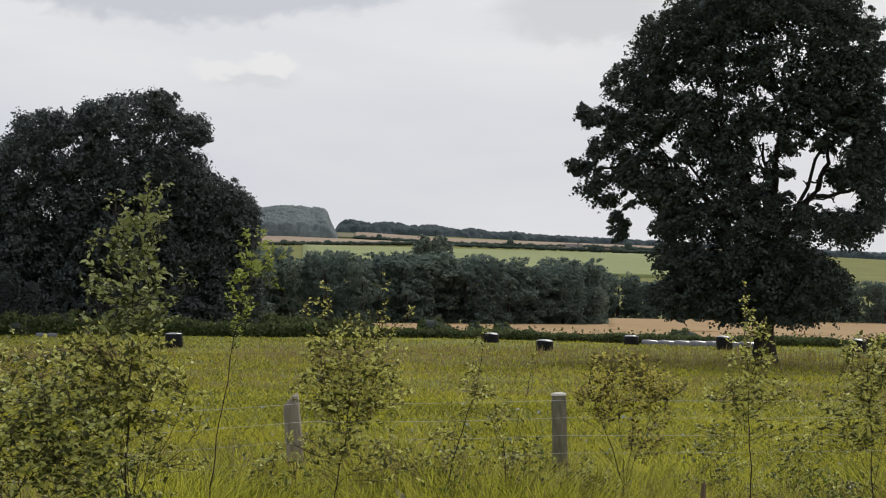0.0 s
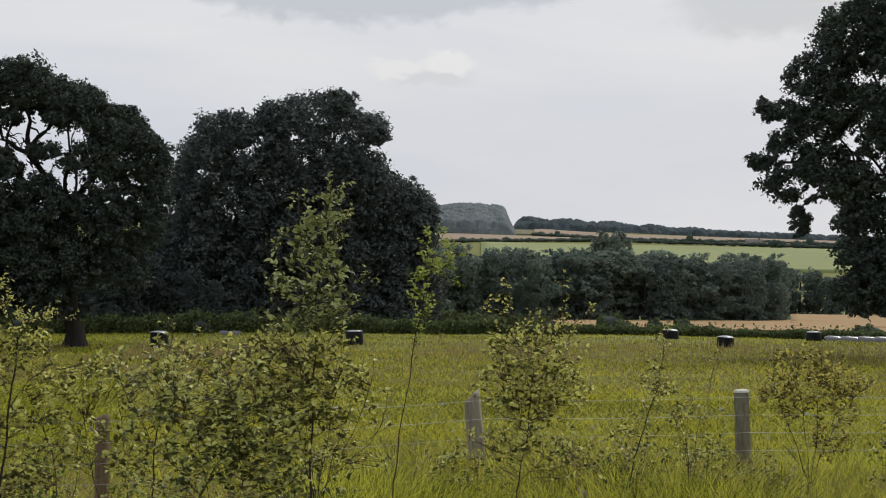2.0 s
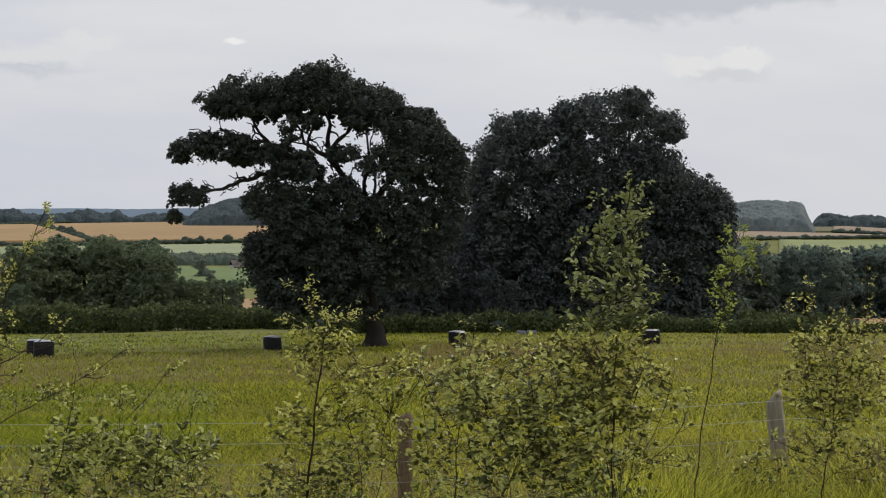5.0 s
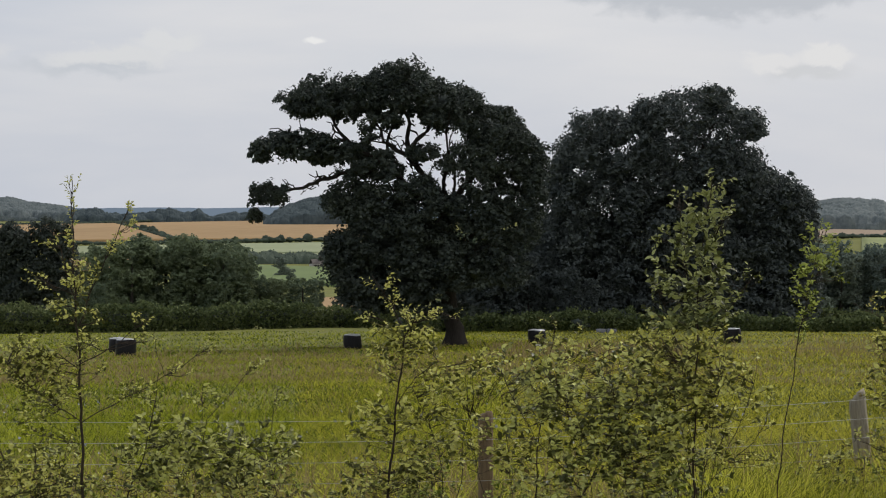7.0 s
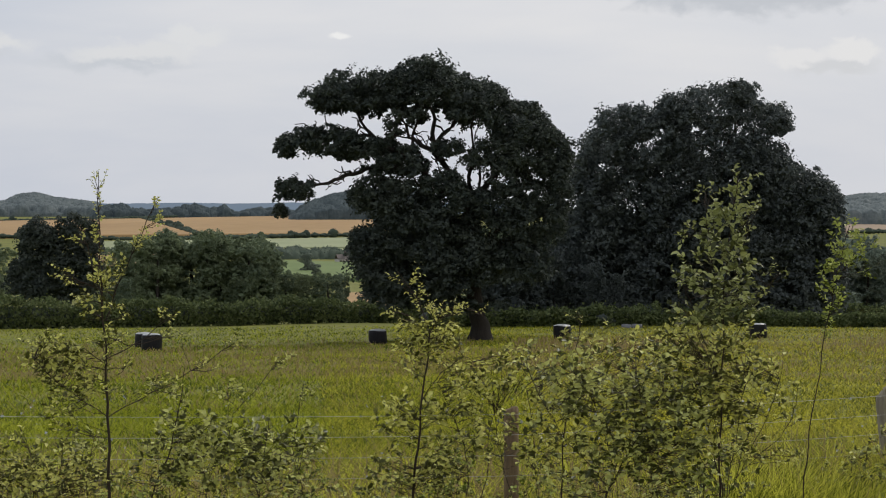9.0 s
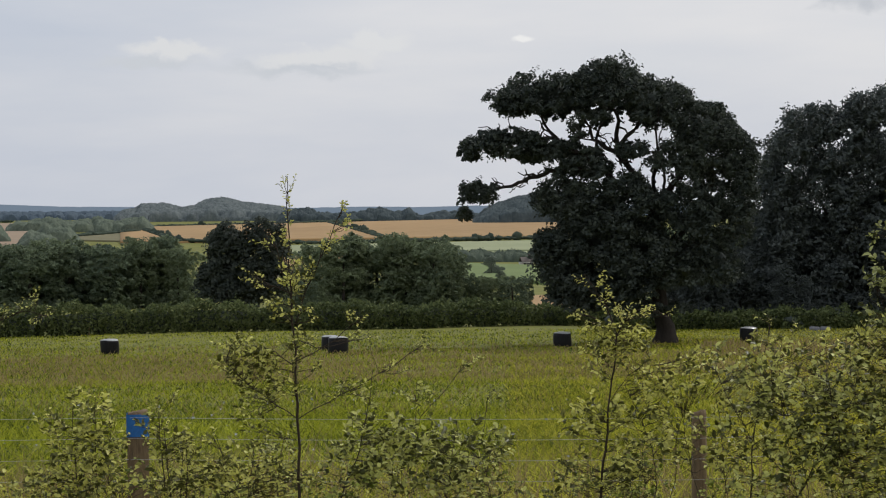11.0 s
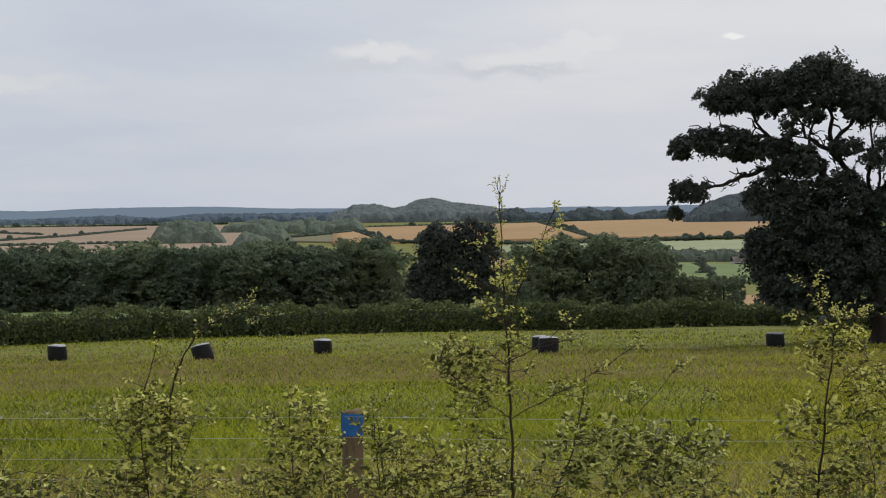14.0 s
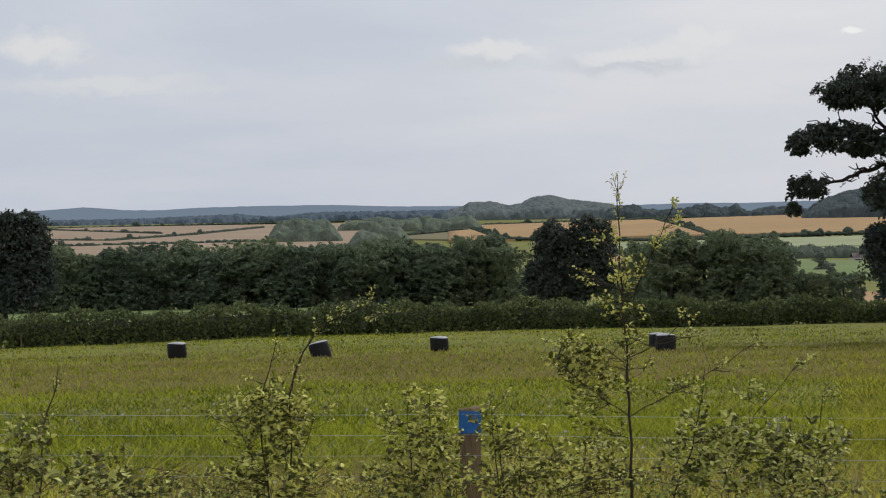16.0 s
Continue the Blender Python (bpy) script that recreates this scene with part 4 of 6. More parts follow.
# ------------------------------------------------------------------ distant woods and ridges
def canopy(name, label, az0, az1, d, deep, top, n, size, mat=None, rows=16, tufted=False):
    """A far wood as one rolling mass of domed crowns that climbs the slope; top(az) is the angle of its skyline from the eye."""
    span = d * radians(abs(az1 - az0))
    cols = int(min(900, max(60, span / (size * 0.16))))
    A = np.linspace(min(az0, az1), max(az0, az1), cols)
    U = np.linspace(0, 1, rows)
    skyline = np.array([top(a) for a in A])
    caz, cu = rnd.uniform(A[0], A[-1], n), rnd.uniform(0, 1, n) ** 0.8
    cs = size * rnd.uniform(0.6, 1.25, n)
    lift = np.zeros((rows, cols))
    for a, u, r in zip(caz, cu, cs):
        half = np.degrees(r * 1.25 / d)
        i0, i1 = np.searchsorted(A, (a - half, a + half))
        if i1 <= i0:
            continue
        du = (U[:, None] - u) * max(deep, size * 3.0) / (r * 1.25)
        da = (A[None, i0:i1] - a) / half
        lift[:, i0:i1] = np.maximum(lift[:, i0:i1], 1.35 * r * np.sqrt(np.maximum(0.0, 1 - da * da - du * du)))
    D = d + deep * U
    x, y = -D[:, None] * np.sin(np.radians(A)), D[:, None] * np.cos(np.radians(A))
    g = height(x, y)
    z_top = EYE + D[:, None] * np.tan(np.radians(skyline))[None] - 1.1 * size
    base = g + np.maximum(z_top - g, 0.3 * size) * np.clip(U[:, None] * 1.6, 0.25, 1.0) ** 0.8
    ends = np.clip(np.minimum(A - A[0], A[-1] - A) / (2.2 * np.degrees(size / d)), 0.0, 1.0) ** 0.5
    z = g - 0.5 + (base + lift - g) * ends + rnd.uniform(-0.17, 0.17, lift.shape) * size
    x = x + rnd.uniform(-0.06, 0.06, lift.shape) * size
    # the front and back fall to the ground
    first, last = np.stack([x[0], y[0], g[0] - 1.0], -1), np.stack([x[-1], y[-1] + 2.0, g[-1] - 2.0], -1)
    v = np.concatenate([first[None], np.stack([x, y, z], -1), last[None]]).reshape(-1, 3)
    i, k = np.meshgrid(np.arange(rows + 1), np.arange(cols - 1), indexing="ij")
    q = (i * cols + k).ravel()
    sheet = v, np.stack([q, q + cols, q + cols + 1, q + 1], -1)
    if tufted:
        some = rnd.integers(cols, (rows + 1) * cols, 5 * cols * rows // 4)
        sheet = merge([sheet, leaves(v[some] + rnd.normal(size=(len(some), 3)) * size * 0.10, size * 0.15, size * 0.11, up=0.4)])
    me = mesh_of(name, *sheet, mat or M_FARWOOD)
    tagged(new(name, me), label, "woodland", kind="stuff")


def hump(centre, half, low, high):
    return lambda az: low + (high - low) * max(0.0, 1 - abs((az - centre) / half) ** 2.5)


rnd = np.random.default_rng(111)
def along(azs, els):
    return lambda az: float(np.interp(az, azs, els))


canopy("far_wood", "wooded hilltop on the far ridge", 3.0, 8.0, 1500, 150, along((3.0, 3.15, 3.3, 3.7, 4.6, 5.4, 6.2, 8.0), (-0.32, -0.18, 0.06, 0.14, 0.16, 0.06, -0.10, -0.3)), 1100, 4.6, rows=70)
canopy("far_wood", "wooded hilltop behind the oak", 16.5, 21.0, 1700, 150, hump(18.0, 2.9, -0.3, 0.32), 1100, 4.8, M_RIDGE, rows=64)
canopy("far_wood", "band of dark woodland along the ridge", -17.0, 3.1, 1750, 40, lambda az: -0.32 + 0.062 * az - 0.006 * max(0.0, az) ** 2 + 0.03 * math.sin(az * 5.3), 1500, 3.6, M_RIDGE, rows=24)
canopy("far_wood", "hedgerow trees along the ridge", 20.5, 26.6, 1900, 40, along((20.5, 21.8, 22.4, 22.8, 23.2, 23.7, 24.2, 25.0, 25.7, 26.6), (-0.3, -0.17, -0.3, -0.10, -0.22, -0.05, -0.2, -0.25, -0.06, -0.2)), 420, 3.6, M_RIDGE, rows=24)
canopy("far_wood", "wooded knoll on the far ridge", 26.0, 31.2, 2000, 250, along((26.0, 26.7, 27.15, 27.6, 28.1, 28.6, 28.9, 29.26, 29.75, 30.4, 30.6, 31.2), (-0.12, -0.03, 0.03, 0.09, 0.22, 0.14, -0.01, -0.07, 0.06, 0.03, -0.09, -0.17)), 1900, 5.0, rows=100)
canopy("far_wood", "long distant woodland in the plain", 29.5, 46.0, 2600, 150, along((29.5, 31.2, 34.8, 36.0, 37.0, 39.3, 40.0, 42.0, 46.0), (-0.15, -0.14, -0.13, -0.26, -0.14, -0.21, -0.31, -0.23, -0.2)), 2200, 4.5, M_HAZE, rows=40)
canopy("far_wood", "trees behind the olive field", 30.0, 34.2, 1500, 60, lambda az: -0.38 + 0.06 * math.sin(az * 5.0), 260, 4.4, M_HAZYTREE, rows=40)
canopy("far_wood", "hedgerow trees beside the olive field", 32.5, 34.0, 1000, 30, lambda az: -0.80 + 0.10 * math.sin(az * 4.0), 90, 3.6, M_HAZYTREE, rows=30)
canopy("far_wood", "scrub in the valley bottom", 29.0, 45.0, 520, 60, lambda az: -1.55 + 0.14 * math.sin(az * 3.0), 420, 3, M_FAR, tufted=True)
canopy("far_wood", "scrub and trees along the valley bottom", 17.5, 23.0, 770, 30, lambda az: -1.52 + 0.08 * math.sin(az * 5.0), 170, 2.6, M_FAR, tufted=True)
canopy("far_wood", "trees beside the ploughland", 5.0, 7.5, 700, 60, lambda az: -1.0, 60, 4, M_FAR, tufted=True)
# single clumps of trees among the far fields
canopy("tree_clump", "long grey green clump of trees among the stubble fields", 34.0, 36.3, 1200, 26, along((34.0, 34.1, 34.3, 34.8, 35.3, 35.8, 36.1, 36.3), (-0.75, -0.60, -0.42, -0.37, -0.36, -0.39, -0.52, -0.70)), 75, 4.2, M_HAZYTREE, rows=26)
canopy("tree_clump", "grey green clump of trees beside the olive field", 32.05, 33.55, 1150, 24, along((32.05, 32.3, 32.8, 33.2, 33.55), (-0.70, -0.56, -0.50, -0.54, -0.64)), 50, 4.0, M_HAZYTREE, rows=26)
for az, d, t in ((0.28, 800, 14.5), (0.56, 803, 11.0), (0.0, 803, 11.5), (0.2, 796, 10.0)):
    plant(az, d, t, 1.3)


def far_ridge():
    """The last hills on the skyline: a plain distant backdrop that glows in the blue of haze."""
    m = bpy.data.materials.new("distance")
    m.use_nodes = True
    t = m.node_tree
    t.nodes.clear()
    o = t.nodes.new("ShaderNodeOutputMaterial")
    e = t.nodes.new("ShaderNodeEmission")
    # emission blue stands for the haze over the hills
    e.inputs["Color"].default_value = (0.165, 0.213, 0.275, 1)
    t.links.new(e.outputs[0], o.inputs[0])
    n = 500
    v, f = [], []
    for i in range(n):
        az = -30 + 92 * i / (n - 1)
        x, y = -4750 * math.sin(radians(az)), 4750 * math.cos(radians(az))
        el = float(np.interp(az, (14, 26.0, 31.2, 33.2, 34.7, 37.9, 39.1, 40.2, 41.4, 42.4, 43.4, 48), (-0.04, -0.05, 0.0, 0.05, 0.10, 0.10, 0.03, 0.05, 0.15, 0.09, 0.01, 0.0))) + 0.02 * noise.noise(Vector((az * 0.6, 0, 8.1))) + 0.015 * noise.noise(Vector((az * 5, 0, 1)))
        if az < 13:
            el -= 0.7
        v += [(x, y, -60), (x, y, EYE + 4750 * math.tan(radians(el))), (x * 1.02, y * 1.02, -60)]
    for i in range(n - 1):
        a = 3 * i
        f += [(a, a + 3, a + 4, a + 1), (a + 1, a + 4, a + 5, a + 2)]
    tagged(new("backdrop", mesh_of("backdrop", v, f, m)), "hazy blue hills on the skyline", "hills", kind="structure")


far_ridge()


# ------------------------------------------------------------------ bales
def bale_mesh(r, w):
    """A wrapped round bale standing on its flat end, with sagging, wrinkled shoulders."""
    v, f = [], []
    prof = [(0.0, 0.0), (0.9, 0.0), (1.0, 0.08), (1.03, 0.35), (1.02, 0.75), (1.0, 0.92), (0.97, 0.96), (0.89, 0.995), (0.5, 1.045), (0.02, 1.06)]
    k = 22
    for a, z in prof:
        for i in range(k):
            c = 2 * math.pi * i / k
            q = 1 + 0.03 * math.sin(3 * c + z * 5) + rnd.uniform(-0.015, 0.015)
            v.append((r * a * q * math.cos(c), r * a * q * math.sin(c), w * z + 0.02 * math.sin(2 * c) * (a > 0.5)))
    for i in range(len(prof) - 1):
        for j in range(k):
            p, q = i * k + j, i * k + (j + 1) % k
            f.append((p, q, q + k, p + k))
    return np.array(v), np.array(f)


rnd = np.random.default_rng(112)


def bale(az, d, tilt=0.0, sunk=0.12, label="round bale wrapped in black plastic standing in the pasture"):
    ob = empty("bale", Matrix.LocRotScale(on(az, d, -sunk), Euler((radians(tilt * 0.4), radians(tilt), radians(az if abs(tilt) > 10 else az + 30 * tilt))), (1, 1, 1)), label, "hay bale", "wrapped bales in the pasture")
    v, f = bale_mesh(0.56, 1.04)
    k = 22
    part("body", mesh_of("body", v[:7 * k], f[:6 * k], M_WRAP, True), ob)
    part("top_end", mesh_of("top_end", v[6 * k:], f[6 * k:] - 6 * k, M_SHEEN, True), ob, "top of the wrap, its sky sheen painted pale")
    return ob


for az, d, tilt in ((7.59, 132, 4), (-1.45, 150, 0.4), (-2.99, 134, 0.4), (-8.09, 142, 0), (-11.82, 150, 0), (18.43, 126, 0), (13.14, 128, 0), (25.07, 124, 3), (24.86, 112, -3),
                    (31.32, 124, 0), (34.67, 112, -14), (38.8, 121, 0), (-5.45, 152, 3)):
    bale(az, d, tilt, 0.34 if -7.0 < az < 0.0 else 0.12, label="round bale wrapped in black plastic, leaning over" if abs(tilt) > 10 else "round bale wrapped in black plastic standing in the pasture")


# the long row of pale wrapped bales lying end to end
def tube_bale(az, d, sunk=0.80, size=1.0):
    v, f = bale_mesh(0.62, 1.3)
    ob = new("bale", mesh_of("bale", np.stack([v[:, 2], v[:, 1], v[:, 0] + 0.62], -1), f, M_TUBE, True))
    ob.matrix_world = facing(az, d, size, -sunk * size)
    return tagged(ob, "pale plastic-wrapped round bale lying in a long row", "hay bale", "row of pale bales")


for i in range(8):
    tube_bale(-5.75 - 0.46 * i, 152, 0.82)


for az in (11.45, 11.15):
    tube_bale(az, 153, 0.75, 0.6)


# ------------------------------------------------------------------ field bushes, hedge posts, far buildings
def bush(az, d, tall, wide):
    n = int(700 * tall * wide)
    u = rnd.normal(size=(n, 3))
    u /= np.linalg.norm(u, axis=1)[:, None]
    u[:, 2] = np.abs(u[:, 2])
    ob = empty("bush", facing(az, d), "low rounded green bush at the pasture edge", "bush", "bushes at the pasture edge")
    p = u * np.array((wide, wide * 0.8, tall)) * (rnd.uniform(0.8, 1.08, n) * (1 + 0.12 * np.sin(u[:, 0] * 8)))[:, None]
    part("foliage", mesh_of("foliage", *leaves(p, 0.2, 0.13, up=0.5), M_HEDGE), ob)
    # one added dark lump stands for the shade within the bush
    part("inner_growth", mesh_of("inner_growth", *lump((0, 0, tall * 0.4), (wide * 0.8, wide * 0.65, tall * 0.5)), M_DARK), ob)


for az, d, tall, wide in ((0.2, 176, 1.5, 1.7), (-1.0, 177, 1.2, 0.8), (-1.8, 176, 1.2, 1.1), (10.6, 158, 1.7, 1.6), (11.9, 157, 1.2, 1.2), (-6.9, 178, 0.9, 1.3)):
    bush(az, d, tall, wide)


def hedge_post(az, d):
    ob = new("hedge_post", mesh_of("hedge_post", *tubes([[(0, 0, -0.3, 0.05), (0, 0, 0.6, 0.048), (0, 0, 1.0, 0.045), (0, 0, 1.02, 0.01)]], 8), M_BROWNPOST))
    ob.matrix_world = facing(az, d)
    tagged(ob, "brown wooden stake standing in front of the hedge", "fence post", "stakes along the hedge")


for az in np.arange(18.0, 44.5, 1.27):
    if rnd.uniform() < 0.6:
        hedge_post(az + rnd.uniform(-0.4, 0.4), (158.6 + (az - 33.6) * -0.9) if az > 33.6 else 159.4 + (33.6 - az) * 0.6)


def house(az, d, w, h, turned, label):
    ob = empty("house", Matrix.LocRotScale(on(az, d), Euler((0, 0, radians(az + turned))), (1, 1, 1)), label, "house")
    l, e = w * 0.5, h * 0.55
    v = [(-w, -l, -2), (w, -l, -2), (w, l, -2), (-w, l, -2), (-w, -l, e), (w, -l, e), (w, l, e), (-w, l, e), (-w, 0, h), (w, 0, h)]
    part("wall", mesh_of("wall", v, [(0, 1, 5, 4), (1, 2, 6, 5), (2, 3, 7, 6), (3, 0, 4, 7), (4, 8, 7, 7), (5, 6, 9, 9)], M_RENDER), ob)
    o, q = w * 1.04, l * 1.1
    rv = [(-o, -q, e - 0.2), (o, -q, e - 0.2), (o, 0, h + 0.15), (-o, 0, h + 0.15), (o, q, e - 0.2), (-o, q, e - 0.2)]
    part("roof", mesh_of("roof", rv, [(0, 1, 2, 3), (3, 2, 4, 5)], M_ROOF), ob)
    for k in (-0.5, 0.0, 0.5):
        c = k * w
        part("window", mesh_of("window", [(c - 0.5, -l - 0.03, e * 0.4), (c + 0.5, -l - 0.03, e * 0.4), (c + 0.5, -l - 0.03, e * 0.75), (c - 0.5, -l - 0.03, e * 0.75)], [(0, 1, 2, 3)], M_WRAP), ob)
    part("chimney", mesh_of("chimney", *tubes([[(w * 0.6, 0, h - 0.5, 0.5), (w * 0.6, 0, h + 1.2, 0.5)]], 4), M_ROOF), ob)


house(19.45, reach(19.45, -1.80), 2.3, 3.4, 30, "small pale farmhouse among trees in the valley")
house(-3.75, reach(-3.75, -0.90), 5.5, 4.5, 8, "long pale farm building on the far hillside")
house(31.7, reach(31.7, -1.42), 3.5, 5.0, -20, "small pale cottage among the valley trees")


# ------------------------------------------------------------------ the fence
def post(az, d, r, top, mat, label, square=False, lean=0.0, blue=False, sawn=False, split=False):
    p = on(az, d)
    h = top - p.z + 0.25
    k = 4 if square else 12
    v, f = [], []
    for i, (z, q) in enumerate([(0, 1.0), (0.35, 1.0), (0.7, 0.99), (0.975, 0.97), (1.0, 0.88), (1.0, 0.02)]):
        for j in range(k):
            c = 2 * math.pi * (j + 0.5) / k
            rr = r * q * (1.25 if square else 1 + 0.05 * math.sin(3 * c) + rnd.uniform(-0.03, 0.03))
            v.append((rr * math.cos(c), rr * math.sin(c), h * z + (0.012 * math.cos(c) if z > 0.9 else 0)))
    if split:
        # a deep crack down the face and a broken, slanting top
        v = [(x * (0.45 if i % k in (8, 9) else 1.0), y * (0.45 if i % k in (8, 9) else 1.0), z + (0.03 * x / r - 0.012 * (i % 3) if z > 0.9 * h else 0)) for i, (x, y, z) in enumerate(v)]
    for i in range(5):
        for j in range(k):
            a, b = i * k + j, i * k + (j + 1) % k
            f.append((a, b, b + k, a + k))
    ob = empty("fence_post", Matrix.LocRotScale((p.x, p.y, p.z - 0.25), Euler((0, radians(lean), radians(az))), (1, 1, 1)), label, "fence post", "posts of the wire fence")
    part("shaft", mesh_of("shaft", np.array(v), np.array(f), mat, not square), ob)
    if sawn:
        k2 = 12
        ring = lambda q, z: [(r * q * math.cos(2 * math.pi * j / k2), r * q * math.sin(2 * math.pi * j / k2), z) for j in range(k2)]
        tv = ring(0.98, h - 0.004) + ring(1.0, h + 0.010) + ring(0.7, h + 0.016) + ring(0.02, h + 0.018)
        tf = [(i * k2 + j, i * k2 + (j + 1) % k2, (i + 1) * k2 + (j + 1) % k2, (i + 1) * k2 + j) for i in range(3) for j in range(k2)]
        part("sawn_top", mesh_of("sawn_top", tv, tf, M_SAWN), ob, "pale sawn end of the post")
    if blue:
        s = r * 1.25 * math.cos(math.pi / 4) + 0.003
        z0, z1 = h - 0.15, h - 0.012
        bv = [(x, y, z) for z in (z0, z1) for x, y in ((-s, -s), (s, -s), (s, s), (-s, s))]
        bf = [(0, 1, 5, 4), (1, 2, 6, 5), (2, 3, 7, 6), (3, 0, 4, 7)]
        part("painted_band", mesh_of("painted_band", bv, bf, M_BLUE), ob, "bright blue painted band near the top")
    return ob


FENCE = [(47.0, 13.6, 0.36), (30.48, 12.5, 0.345), (14.62, 12.6, 0.305), (3.68, 14.0, 0.325), (-3.62, 14.7, 0.32), (-16.0, 16.5, 0.30)]
post(*FENCE[0][:2], 0.065, FENCE[0][2], M_POST, "weathered round wooden fence post")
post(*FENCE[1][:2], 0.075, FENCE[1][2], M_BROWNPOST, "square wooden fence post with blue painted top", square=True, blue=True)
post(*FENCE[2][:2], 0.047, FENCE[2][2], M_BROWNPOST, "thin brown wooden fence post in the undergrowth")
post(*FENCE[3][:2], 0.060, FENCE[3][2], M_POST, "grey weathered split fence post, leaning", lean=-6, split=True)
post(*FENCE[4][:2], 0.056, FENCE[4][2], M_GREYPOST, "grey weathered round fence post with pale sawn top", lean=-2.5, sawn=True)
post(*FENCE[5][:2], 0.060, FENCE[5][2], M_POST, "weathered round wooden fence post")


def stake(az, d, tall, lean, mat, label):
    p = on(az, d)
    ob = new("stake", mesh_of("stake", *tubes([[(0, 0, -0.1, 0.022), (0, 0, tall * 0.6, 0.021), (0.004, 0, tall, 0.017), (0.004, 0, tall + 0.01, 0.004)]], 7), mat))
    ob.matrix_world = Matrix.LocRotScale(p, Euler((0, radians(lean), radians(az))), (1, 1, 1))
    tagged(ob, label, "stake", "short stakes in the verge")


stake(0.25, 12.6, 0.52, -22, M_POST, "short broken wooden stake leaning in the grass")
stake(-7.4, 12.9, 0.55, 3, M_BROWNPOST, "short brown stake standing in the dry grass")
stake(1.3, 12.4, 0.48, 8, M_POST, "short weathered stake in the long grass")

for level in range(4):
    path = []
    for (a0, d0, t0), (a1, d1, t1) in zip(FENCE, FENCE[1:]):
        p, q = on(a0, d0), on(a1, d1)
        for i in range(9):
            t = i / 8
            w = p.lerp(q, t)
            path.append((w.x * 0.994, w.y * 0.994, t0 + (t1 - t0) * t - 0.03 - 0.128 * level - 0.012 * math.sin(math.pi * t), 0.0014))
    tagged(new("fence_wire", mesh_of("fence_wire", *tubes(path and [path], 5), M_WIRE)), "thin galvanised wire strung between the posts", "wire", "wires of the fence")


# ------------------------------------------------------------------ saplings and shrubs by the fence
def leaf_blades(base, d, n, L, W):
    """Folded ovate leaves from their bases, along d, facing n."""
    d = d / np.linalg.norm(d, axis=1)[:, None]
    s = np.cross(d, n)
    s /= np.linalg.norm(s, axis=1)[:, None] + 1e-9
    n = np.cross(s, d)
    L, W = L[:, None], W[:, None]
    fold = n * W * 0.16
    a, b = base + d * L * 0.30 + fold, base + d * L * 0.66 + fold
    tip = base + d * L - n * L * 0.10
    v = np.stack([base, a + s * W * 0.48, b + s * W * 0.40, tip, b - s * W * 0.40, a - s * W * 0.48], 1).reshape(-1, 3)
    i = np.arange(len(base))[:, None] * 6
    return v, np.concatenate([i + np.array([q]) for q in ((0, 1, 2, 3), (0, 3, 4, 5))])


DENSE = 560   # sprays to the square metre in an ordinary mass of leaves


